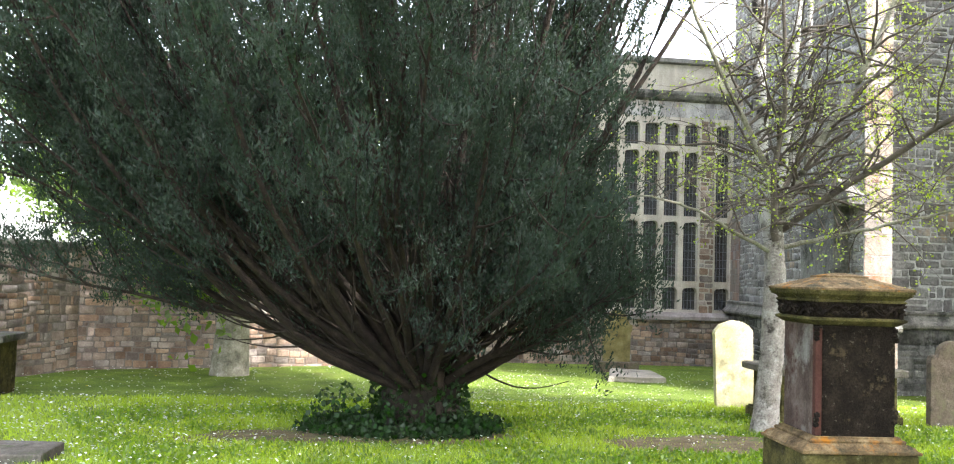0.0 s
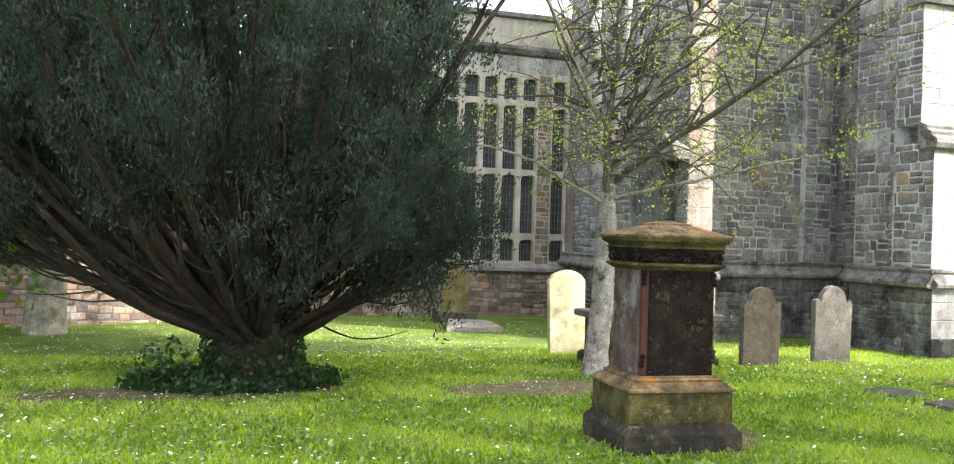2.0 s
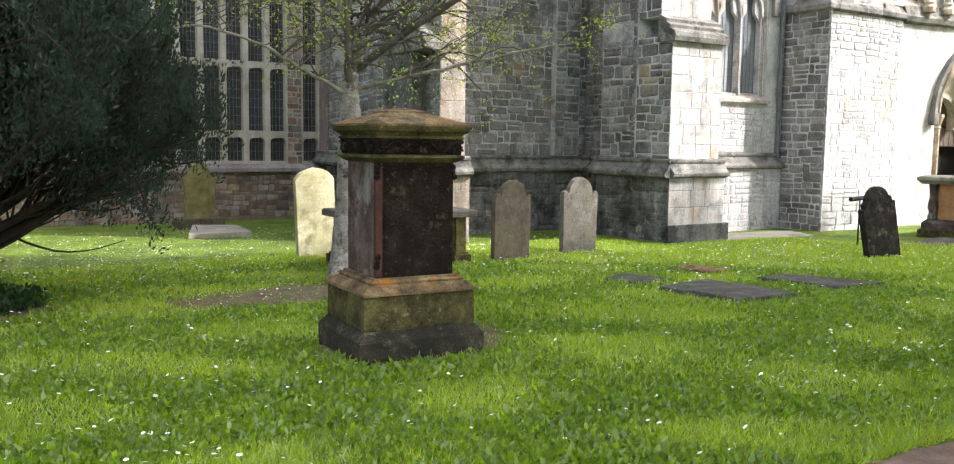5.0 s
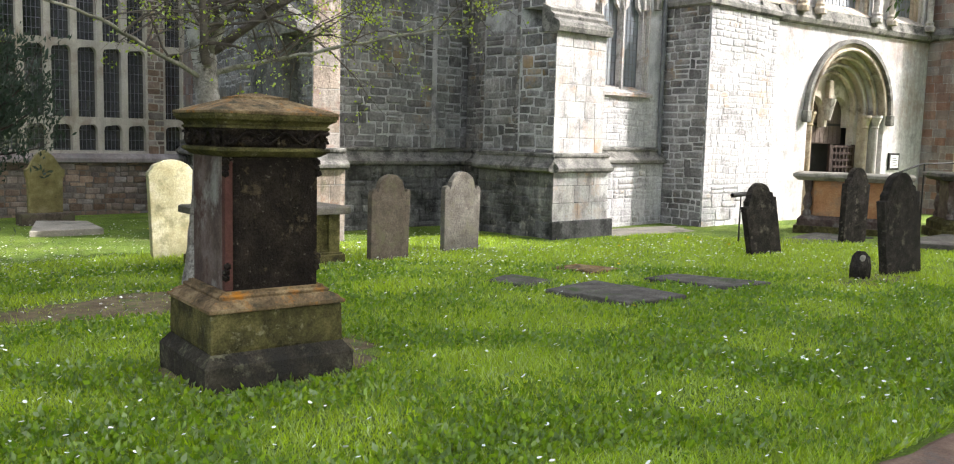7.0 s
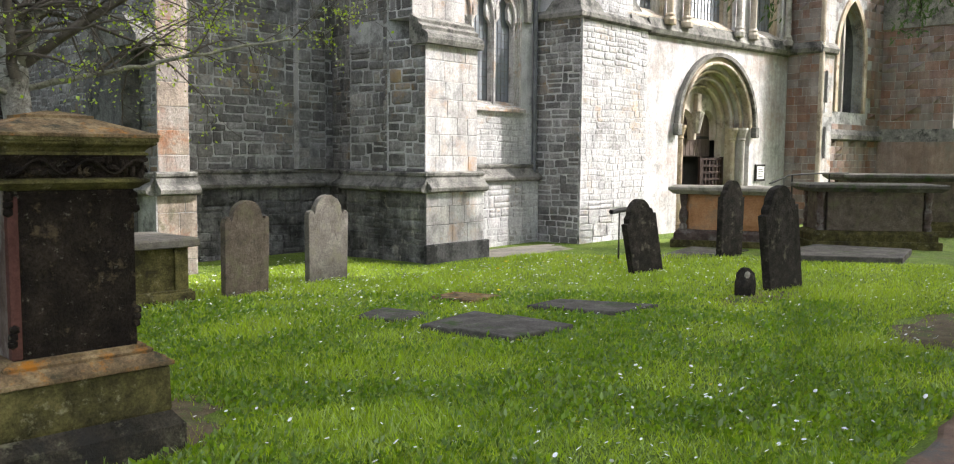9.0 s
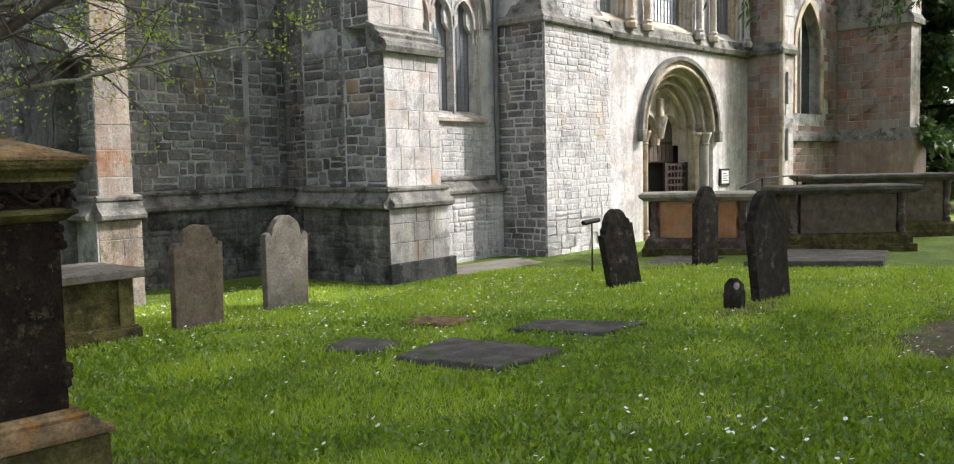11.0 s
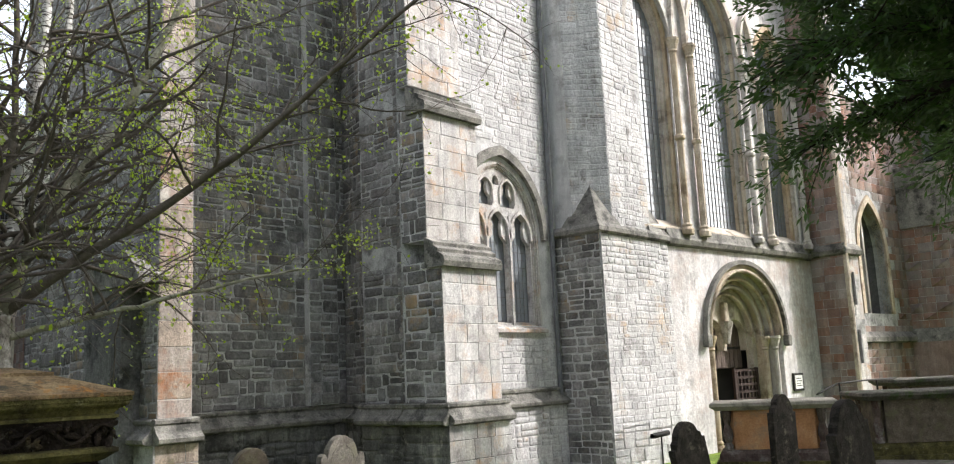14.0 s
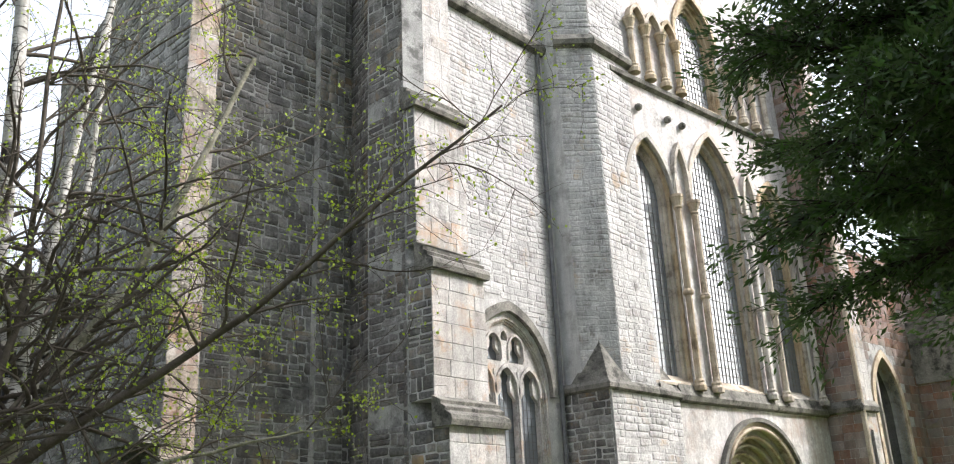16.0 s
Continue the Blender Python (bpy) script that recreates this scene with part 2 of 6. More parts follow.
GRASS = mat("lawn_soil_and_sward", [(0.075, 0.125, 0.014), (0.135, 0.205, 0.022), (0.23, 0.31, 0.045)], 1.3, bump=0.9, fine=60, stain=(0.13, 0.16, 0.04), stain_scale=1.4, stain_amount=0.35, bump_dist=0.04, grain=(0.25, 1.6))
BLADE = mat("grass_blades", [(0.19, 0.30, 0.018), (0.32, 0.44, 0.030), (0.44, 0.55, 0.055)], 1.1, bump=0, vary=0.55, rough=0.65, trans=(0.43, 0.56, 0.05))
CLOVER = mat("clover_leaf", [(0.11, 0.18, 0.016), (0.19, 0.275, 0.027), (0.27, 0.36, 0.04)], 2.0, bump=0, vary=0.4, rough=0.55, trans=(0.16, 0.32, 0.03))
SOIL = mat("bare_brown_soil", [(0.075, 0.055, 0.032), (0.14, 0.105, 0.06), (0.22, 0.175, 0.10)], 6, bump=0.9, fine=60, stain=(0.085, 0.12, 0.03), stain_scale=4, stain_amount=0.5)
PATH = mat("needle_strewn_path", [(0.10, 0.062, 0.045), (0.16, 0.10, 0.072), (0.22, 0.15, 0.11)], 5, bump=0.7, fine=60, stain=(0.09, 0.085, 0.08), stain_scale=1.5, stain_amount=0.4)
YEW_BARK = mat("yew_bark", [(0.014, 0.010, 0.008), (0.027, 0.020, 0.0155), (0.055, 0.041, 0.031)], 6, bump=0.8, fine=50)
YEW_LEAF = mat("yew_needles", [(0.019, 0.027, 0.024), (0.040, 0.054, 0.047), (0.082, 0.101, 0.091)], 2.6, bump=0, vary=0.3, rough=0.8, spec=0.15, trans=(0.04, 0.07, 0.03))
YEW_LEAF2 = mat("dark_yew_sprays", [(0.022, 0.046, 0.018), (0.042, 0.076, 0.030), (0.068, 0.11, 0.042)], 2.0, bump=0, vary=0.45, rough=0.5, trans=(0.09, 0.15, 0.04))
BIRCH_LEAF = mat("young_birch_leaf", [(0.20, 0.30, 0.03), (0.30, 0.41, 0.05), (0.38, 0.48, 0.09)], 3.0, bump=0, vary=0.3, rough=0.5, trans=(0.50, 0.62, 0.08))
IVY = mat("ivy_leaf", [(0.012, 0.032, 0.012), (0.028, 0.062, 0.022), (0.05, 0.09, 0.035)], 3, bump=0, vary=0.4, rough=0.4, trans=(0.04, 0.09, 0.02))
TWIG = mat("dark_birch_twig", [(0.06, 0.048, 0.04), (0.14, 0.12, 0.10)], 8, bump=0.3, fine=60)
PALE_BRANCH = mat("lichened_branch", [(0.10, 0.095, 0.07), (0.22, 0.21, 0.16), (0.38, 0.36, 0.31)], 5, bump=0.4, fine=40)
OAK = mat("bleached_oak", [(0.085, 0.062, 0.052), (0.15, 0.115, 0.098)], 4, bump=0.4, fine=60)
IRON = mat("black_iron", [(0.012, 0.011, 0.010), (0.028, 0.024, 0.021)], 8, rough=0.65, bump=0.2)
GATE_WOOD = mat("dark_gate_wood", [(0.022, 0.013, 0.011), (0.045, 0.027, 0.022)], 6, bump=0.4)
LEAD = mat("lead_pipe", [(0.09, 0.092, 0.098), (0.17, 0.17, 0.178)], 5, rough=0.8, bump=0.2)
ROOF = mat("stone_roof", [(0.10, 0.095, 0.085), (0.17, 0.16, 0.145)], 4, bump=0.4)
WHITE = mat("daisy_petal", [(0.75, 0.75, 0.74), (0.85, 0.85, 0.84)], 6, bump=0)
YELLOW = mat("dandelion_yellow", [(0.75, 0.55, 0.03), (0.85, 0.65, 0.05)], 6, bump=0)
PAPER = mat("notice_paper", [(0.66, 0.66, 0.64), (0.76, 0.76, 0.75)], 9, bump=0.05)
# Near-black that stands for the unlit depth behind door and slits.
DARKIN = mat("interior_shade_black", [(0.010, 0.009, 0.008), (0.02, 0.018, 0.016)], 2, bump=0)
FARLEAF = mat("far_broadleaf", [(0.05, 0.095, 0.018), (0.10, 0.16, 0.03), (0.17, 0.24, 0.05)], 1.2, bump=0, vary=0.3, trans=(0.2, 0.3, 0.05))


def birch_bark():
    m = mat("white_birch_bark", [(0.34, 0.325, 0.30), (0.50, 0.485, 0.46), (0.62, 0.605, 0.585)], 3.5, bump=0.3, fine=30)
    n, l = m.node_tree.nodes, m.node_tree.links
    b = n["Principled BSDF"]
    src = b.inputs["Base Color"].links[0].from_socket
    geo = n.new("ShaderNodeNewGeometry")
    for sc, lo, hi, st in (((5, 5, 30), 0.56, 0.63, 0), ((3.2, 3.2, 3.6), 0.56, 0.64, 3)):
        mp = n.new("ShaderNodeMapping")
        mp.inputs["Scale"].default_value = sc
        mp.inputs["Location"].default_value = (st, st, st)
        l.new(geo.outputs["Position"], mp.inputs["Vector"])
        t = n.new("ShaderNodeTexNoise")
        t.inputs["Scale"].default_value, t.inputs["Detail"].default_value = 1.0, 5
        l.new(mp.outputs["Vector"], t.inputs["Vector"])
        r = n.new("ShaderNodeMapRange")
        r.inputs["From Min"].default_value, r.inputs["From Max"].default_value = lo, hi
        l.new(t.outputs["Fac"], r.inputs["Value"])
        x = n.new("ShaderNodeMix")
        x.data_type = "RGBA"
        l.new(r.outputs["Result"], x.inputs["Factor"]), l.new(src, x.inputs["A"])
        x.inputs["B"].default_value = (0.035, 0.03, 0.026, 1)
        src = x.outputs["Result"]
    l.new(src, b.inputs["Base Color"])
    return m


BIRCH = birch_bark()
BOLE = mat("old_birch_bole", [(0.17, 0.15, 0.13), (0.30, 0.275, 0.25), (0.50, 0.475, 0.445)], 7, bump=0.9, fine=40, stain=(0.05, 0.042, 0.035), stain_scale=6, stain_amount=0.35, grain=(0.55, 1.4))


def glass_mat(name, tint, spec_rough):
    m = bpy.data.materials.new(name)
    m.use_nodes = True
    b = m.node_tree.nodes["Principled BSDF"]
    n, l = m.node_tree.nodes, m.node_tree.links
    geo, t = n.new("ShaderNodeNewGeometry"), n.new("ShaderNodeTexNoise")
    t.inputs["Scale"].default_value = 3.0
    l.new(geo.outputs["Position"], t.inputs["Vector"])
    r = n.new("ShaderNodeValToRGB")
    r.color_ramp.elements[0].color = (*[c * 0.6 for c in tint], 1)
    r.color_ramp.elements[1].color = (*tint, 1)
    l.new(t.outputs["Fac"], r.inputs["Fac"]), l.new(r.outputs["Color"], b.inputs["Base Color"])
    b.inputs["Roughness"].default_value = spec_rough
    b.inputs["Specular IOR Level"].default_value = 1.0
    b.inputs["IOR"].default_value = 1.7
    bp = n.new("ShaderNodeBump")
    bp.inputs["Strength"].default_value, bp.inputs["Distance"].default_value = 0.25, 0.02
    l.new(t.outputs["Fac"], bp.inputs["Height"]), l.new(bp.outputs["Normal"], b.inputs["Normal"])
    return m


# Pale blue-grey base colour stands in for sky mirrored in the panes.
GLASS = glass_mat("sky_pale_leaded_glass", (0.24, 0.265, 0.295), 0.15)
GLASS_DARK = glass_mat("dark_leaded_glass", (0.035, 0.038, 0.044), 0.12)


# ---- builders ----
def part(name, bm, material, parent=None, label="", m=None, smooth=False):
    """Links a bmesh as one mesh object, under a thing or a part."""
    me = bpy.data.meshes.new(name)
    bm.to_mesh(me)
    bm.free()
    me.materials.append(material)
    if smooth:
        me.shade_smooth()
    ob = new(name, me)
    if parent:
        ob.parent = parent
    if m is not None:
        ob.matrix_basis = m
    if label:
        ob["label"] = label
    return ob


def thing(name, label, category, m=None, group="", kind=""):
    ob = new(name)
    if m is not None:
        ob.matrix_basis = m
    return tagged(ob, label, category, group, kind)


def np_mesh(name, verts, faces, material, parent=None, smooth=False):
    """One mesh object from arrays of corners and of equal faces."""
    me = bpy.data.meshes.new(name)
    v, f = np.asarray(verts, np.float32), np.asarray(faces, np.int32)
    k = f.shape[1]
    me.vertices.add(len(v))
    me.vertices.foreach_set("co", v.ravel())
    me.loops.add(f.size)
    me.loops.foreach_set("vertex_index", f.ravel())
    me.polygons.add(len(f))
    me.polygons.foreach_set("loop_start", np.arange(0, f.size, k, dtype=np.int32))
    me.update(calc_edges=True)
    me.validate()
    me.materials.append(material)
    if smooth:
        me.shade_smooth()
    ob = new(name, me)
    if parent:
        ob.parent = parent
    return ob


def box(bm, x0, x1, y0, y1, z0, z1, bevel=0.0):
    vs = [bm.verts.new(c) for c in ((x0, y0, z0), (x1, y0, z0), (x1, y1, z0), (x0, y1, z0), (x0, y0, z1), (x1, y0, z1), (x1, y1, z1), (x0, y1, z1))]
    fs = [bm.faces.new([vs[i] for i in q]) for q in ((0, 3, 2, 1), (4, 5, 6, 7), (0, 1, 5, 4), (1, 2, 6, 5), (2, 3, 7, 6), (3, 0, 4, 7))]
    if bevel:
        es = list({e for f in fs for e in f.edges})
        bmesh.ops.bevel(bm, geom=es, offset=bevel, segments=2, profile=0.6, affect="EDGES")
    return bm


def boxm(*a, bevel=0.0):
    return box(bmesh.new(), *a, bevel=bevel)


def rings(bm, loops, cap=True):
    """Skins a stack of closed loops of equal length."""
    vs = [[bm.verts.new(c) for c in lp] for lp in loops]
    k = len(vs[0])
    for a, b in zip(vs, vs[1:]):
        for i in range(k):
            bm.faces.new((a[i], a[(i + 1) % k], b[(i + 1) % k], b[i]))
    if cap:
        bm.faces.new(vs[0][::-1]), bm.faces.new(vs[-1])
    return bm


def stack(levels, cx, cy):
    """A moulded square pillar: levels of (half width, half depth, height)."""
    return rings(bmesh.new(), [[(cx - a, cy - b, z), (cx + a, cy - b, z), (cx + a, cy + b, z), (cx - a, cy + b, z)] for a, b, z in levels])


def plate(pts, y0, y1, holes=()):
    """A slab in the plane of x and z, with holes, from y0 (outside) to y1."""
    bm = bmesh.new()
    es = []
    for lp in (pts, *holes):
        vs = [bm.verts.new((x, y0, z)) for x, z in lp]
        es += [bm.edges.new((vs[i], vs[(i + 1) % len(vs)])) for i in range(len(vs))]
    bmesh.ops.triangle_fill(bm, use_beauty=True, use_dissolve=False, edges=es, normal=(0, -1, 0))
    fs = list(bm.faces)
    ret = bmesh.ops.extrude_face_region(bm, geom=fs)
    bmesh.ops.translate(bm, vec=(0, y1 - y0, 0), verts=[g for g in ret["geom"] if isinstance(g, bmesh.types.BMVert)])
    bmesh.ops.recalc_face_normals(bm, faces=bm.faces)
    return bm


def arch(cx, half, zs, rise, n=9):
    """Head of an arch from its right springing over the crown to the left: round when rise is half, else pointed."""
    if abs(rise - half) < 1e-6:
        return [(cx + half * math.cos(math.pi * i / (2 * n)), zs + half * math.sin(math.pi * i / (2 * n))) for i in range(2 * n + 1)]
    r = (half * half + rise * rise) / (2 * half)
    top = math.asin(min(1, rise / r)) if rise <= r else math.pi - math.asin(rise / r)
    right = [(cx + half - r + r * math.cos(top * i / n), zs + r * math.sin(top * i / n)) for i in range(n + 1)]
    return right + [(2 * cx - x, z) for x, z in right[-2::-1]]


def opening(cx, half, z0, zs, rise, n=9):
    return [(cx - half, z0), (cx + half, z0)] + arch(cx, half, zs, rise, n)


def band(inner, outer, y0, y1):
    """A solid strip between two open outlines of equal length, such as an arch's moulding."""
    bm = bmesh.new()
    rows = [[bm.verts.new((p[0], y, p[1])) for p in line] for line, y in ((inner, y0), (outer, y0), (outer, y1), (inner, y1))]
    k = len(inner)
    for a, b in zip(rows, rows[1:] + rows[:1]):
        for i in range(k - 1):
            bm.faces.new((a[i], a[i + 1], b[i + 1], b[i]))
    bm.faces.new([r[0] for r in rows]), bm.faces.new([r[-1] for r in rows][::-1])
    bmesh.ops.recalc_face_normals(bm, faces=bm.faces)
    return bm


def inside(p, poly):
    x, z = p
    c = False
    for (x0, z0), (x1, z1) in zip(poly, poly[1:] + poly[:1]):
        if (z0 > z) != (z1 > z) and x < (x1 - x0) * (z - z0) / (z1 - z0) + x0:
            c = not c
    return c


def tube(pts, radii, sides=6):
    """Corners and faces of a tapered tube through pts."""
    pts, n = np.asarray(pts, float), len(pts)
    tan = np.gradient(pts, axis=0)
    tan /= np.linalg.norm(tan, axis=1)[:, None] + 1e-9
    ref = np.where(np.abs(tan[:, 2:3]) > 0.9, [[1.0, 0, 0]], [[0, 0, 1.0]])
    a = np.cross(tan, ref)
    a /= np.linalg.norm(a, axis=1)[:, None] + 1e-9
    b = np.cross(tan, a)
    ang = np.arange(sides) * 2 * np.pi / sides
    v = pts[:, None] + np.asarray(radii)[:, None, None] * (np.cos(ang)[None, :, None] * a[:, None] + np.sin(ang)[None, :, None] * b[:, None])
    i, j = np.meshgrid(np.arange(n - 1), np.arange(sides), indexing="ij")
    j2 = (j + 1) % sides
    f = np.stack([i * sides + j, i * sides + j2, (i + 1) * sides + j2, (i + 1) * sides + j], -1).reshape(-1, 4)
    return v.reshape(-1, 3), f


def tubes(name, lines, material, parent, sides=6):
    vs, fs, k = [], [], 0
    for pts, rad in lines:
        v, f = tube(pts, rad, sides)
        vs.append(v), fs.append(f + k)
        k += len(v)
    return np_mesh(name, np.concatenate(vs), np.concatenate(fs), material, parent, smooth=True)


def sprays(points, dirs, length, width, count, spread, seed, stray=0.55):
    """Corners and faces of many small pointed leaves round points, each a bent kite of two triangles."""
    g = np.random.default_rng(seed)
    p = np.repeat(np.asarray(points, float), count, 0)
    d = np.repeat(np.asarray(dirs, float), count, 0)
    p = p + g.normal(0, spread, p.shape)
    d = d + g.normal(0, stray, d.shape)
    d /= np.linalg.norm(d, axis=1)[:, None] + 1e-9
    s = np.cross(d, g.normal(0, 1, d.shape))
    s /= np.linalg.norm(s, axis=1)[:, None] + 1e-9
    ln, w = length * g.uniform(0.6, 1.3, (len(p), 1)), width * g.uniform(0.6, 1.3, (len(p), 1))
    nrm = np.cross(d, s)
    v = np.stack([p, p + d * ln * 0.5 + s * w + nrm * w * 0.4, p + d * ln, p + d * ln * 0.5 - s * w + nrm * w * 0.4], 1)
    f = np.arange(len(p))[:, None] * 4
    return v.reshape(-1, 3), np.concatenate([f, f + 1, f + 2, f + 3], 1)


# stones of unit size: six squared ones for dressed work, six with knocked-off corners for rubble
def stone_shape(k):
    g = random.Random(40 + k)
    rubble = k >= 6
    cu, cz = (0.10, 0.16) if rubble else (0.012, 0.02)
    j = lambda a: g.uniform(-a, a)
    e, t = (0.03, 0.07) if rubble else (0.008, 0.015)
    c = lambda a: a * g.uniform(0.3, 1.5)
    o = [(c(cu), j(t)), (1 - c(cu), j(t)), (1 + j(e), c(cz)), (1 + j(e), 1 - c(cz)), (1 - c(cu), 1 + j(t)), (c(cu), 1 + j(t)), (j(e), 1 - c(cz)), (j(e), c(cz))]
    ix, iz = (0.05, 0.11) if rubble else (0.02, 0.03)
    f = [(x + (0.5 - x) * 2 * ix * g.uniform(0.6, 1.4), z + (0.5 - z) * 2 * iz * g.uniform(0.6, 1.4)) for x, z in o]
    d = [0.7 + g.uniform(0, 0.3) for _ in o]
    v = [(x, 0.0, z) for x, z in o] + [(x, -0.5 * q, z) for (x, z), q in zip(o, d)] + [(x, -q, z) for (x, z), q in zip(f, d)]
    q = [(a + i, a + (i + 1) % 8, a + 8 + (i + 1) % 8, a + 8 + i) for a in (0, 8) for i in range(8)]
    q += [(16, 17, 18, 19), (16, 19, 20, 23), (20, 21, 22, 23)]
    return np.array(v), np.array(q)


SHAPES = [stone_shape(k) for k in range(12)]
_shared = {}


def stone_mesh(k, material, name):
    key = (k, material.name, name)
    if key not in _shared:
        me = bpy.data.meshes.new(name)
        v, q = SHAPES[k]
        me.from_pydata(v.tolist(), [], q.tolist())
        me.materials.append(material)
        _shared[key] = me
    return _shared[key]


def stones(wall, u0, u1, z0, z1, material, holes=(), h=(0.12, 0.25), ln=(0.15, 0.50), proud=0.011, y=0.0, singles=220, near=None, name="stone", seed=0, joint=None):
    """Courses of stones on the outer face of a wall, wavering and broken where they are rubble: the nearest ones are parts, the rest one mesh."""
    g = random.Random(seed + 5)
    rubble = material in (LIAS_SHADE, LIAS_SUN_WASH, RUBBLE, PLINTHM)
    joint = joint or (0.024 if rubble else 0.010)
    proud = proud * (0.9 if material is LIAS_SUN_WASH else 1.5 if rubble else 0.7)
    first = 6 if rubble else 0
    rows, z = [], z0

    def waver(u, z):
        if not rubble:
            return 0.0
        ease = max(0.0, min(1.0, (z - z0) / 0.3, (z1 - z) / 0.3))
        return ease * (0.026 * math.sin(1.9 * u + 1.3 * z + seed) + 0.016 * math.sin(4.7 * u - 2.1 * z + 2 * seed))

    def lay(u, w, z, hh):
        test = [(u + w * a, z + hh * b) for a in (0.02, 0.35, 0.65, 0.98) for b in (0.05, 0.5, 0.95)]
        if any(inside(p, hole) for hole in holes for p in test):
            return
        jt = joint * g.uniform(0.6, 1.5) if rubble else joint
        rows.append((u + jt / 2, z + jt / 2 + waver(u + w / 2, z), w - jt, hh - jt, proud * g.uniform(0.5, 1.4), first + g.randrange(6)))

    while z < z1 - 0.05:
        hh = min(g.uniform(*h), z1 - z)
        if z1 - z - hh < 0.09:
            hh = z1 - z
        u = u0
        while u < u1 - 0.02:
            w = g.uniform(*ln) if g.random() < 0.8 else g.uniform(ln[0] * 0.7, ln[0] * 1.3)
            if u1 - u - w < ln[0] * 0.6:
                w = u1 - u
            if rubble and hh > 0.16 and g.random() < 0.28:
                cut = hh * g.uniform(0.4, 0.6)
                lay(u, w, z, cut), lay(u, w, z + cut, hh - cut)
            else:
                lay(u, w, z, hh)
            u += w
        z += hh
    near = near or (lambda u, z: -z)
    rows.sort(key=lambda r: -near(r[0], r[1]))
    for u, z, w, hh, p, k in rows[:singles]:
        ob = new(name, stone_mesh(k, material, name))
        ob.parent = wall
        ob.location, ob.scale = (u, y, z), (w, p, hh)
    rest = rows[singles:]
    if rest:
        vs, fs = [], []
        for i, (u, z, w, hh, p, k) in enumerate(rest):
            v, q = SHAPES[k]
            vs.append(v * (w, p, hh) + (u, y, z)), fs.append(q + 24 * i)
        ob = np_mesh(name + "_courses", np.concatenate(vs), np.concatenate(fs), material, wall)
        ob["kind"] = "stuff"


def ground_z(x, y):
    return -0.02 * max(0.0, y - 7.5)


# ---- ground ----
def make_ground():
    xs = np.unique(np.concatenate([[-900, -300, -120, -60, -30], np.arange(-14, 34.1, 0.4), [45, 70, 120, 300, 900]]))
    ys = np.unique(np.concatenate([[-900, -300, -100, -40, -20, -10], np.arange(-6, 26.1, 0.4), [35, 60, 120, 300, 900]]))
    v, f = [], []
    for y in ys:
        for x in xs:
            z = ground_z(x, min(y, 22))
            if -14 < x < 34 and 3.4 < y < 19:
                z += 0.018 * noise.noise((x * 0.55, y * 0.55, 0)) + 0.008 * noise.noise((x * 2.1, y * 2.1, 3))
            v.append((x, y, z))
    k = len(xs)
    for j in range(len(ys) - 1):
        for i in range(k - 1):
            f.append((j * k + i, j * k + i + 1, (j + 1) * k + i + 1, (j + 1) * k + i))
    ob = np_mesh("ground", v, f, GRASS, smooth=True)
    return tagged(ob, "gently sloping green churchyard lawn", "lawn", kind="structure")


make_ground()


def blob(name, cx, cy, rx, ry, material, label, category, lift=0.012, seed=0, n=40):
    """A thin uneven patch lying on the ground."""
    g = random.Random(seed)
    ph = [g.uniform(0, 6.28) for _ in range(4)]
    bm = bmesh.new()
    rows = []
    for s, zz in ((1.0, -0.03), (0.85, -0.006), (0.5, lift)):
        row = []
        for i in range(n):
            a = 2 * math.pi * i / n
            q = s * (1 + 0.16 * math.sin(2 * a + ph[0]) + 0.11 * math.sin(3 * a + ph[1]) + 0.08 * math.sin(7 * a + ph[2]) + 0.05 * math.sin(11 * a + ph[3]))
            x, y = cx + rx * q * math.cos(a), cy + ry * q * math.sin(a)
            row.append((x, y, ground_z(x, y) + zz + 0.01))
        rows.append(row)
    rings(bm, rows)
    return tagged(part(name, bm, material, smooth=True), label, category, kind="structure")


def make_path():
    bm = bmesh.new()
    g = random.Random(3)
    edge = [(x, 3.12 + 0.05 * math.sin(x * 1.7) + g.uniform(-0.03, 0.03)) for x in np.arange(-14, 34, 0.25)]
    a = [bm.verts.new((x, y, -0.012)) for x, y in edge]
    b = [bm.verts.new((x, y - 0.06, 0.014)) for x, y in edge]
    c = [bm.verts.new((x, -0.9, 0.02)) for x, y in edge]
    for p, q in ((a, b), (b, c)):
        for i in range(len(edge) - 1):
            bm.faces.new((p[i], q[i], q[i + 1], p[i + 1]))
    bmesh.ops.recalc_face_normals(bm, faces=bm.faces)
    tagged(part("path", bm, PATH), "reddish footpath strewn with fallen yew needles", "path", kind="structure")


make_path()
blob("soil_patch", 3.75, 9.25, 1.25, 0.75, SOIL, "bare brown soil patch under the birch", "soil", seed=1)
blob("soil_patch", 4.0, 6.6, 1.0, 0.78, SOIL, "worn brown soil round the pedestal tomb", "soil", seed=2)
blob("soil_patch", 0.1, 9.6, 1.9, 0.75, SOIL, "dark bare soil under the yew", "soil", seed=3)
blob("soil_patch", 10.9, 3.75, 1.15, 0.7, SOIL, "bare brown soil at the foot of the yew", "soil", seed=4)
blob("soil_patch", 11.55, 6.0, 0.95, 0.35, SOIL, "bare soil round a leaning headstone", "soil", seed=5)
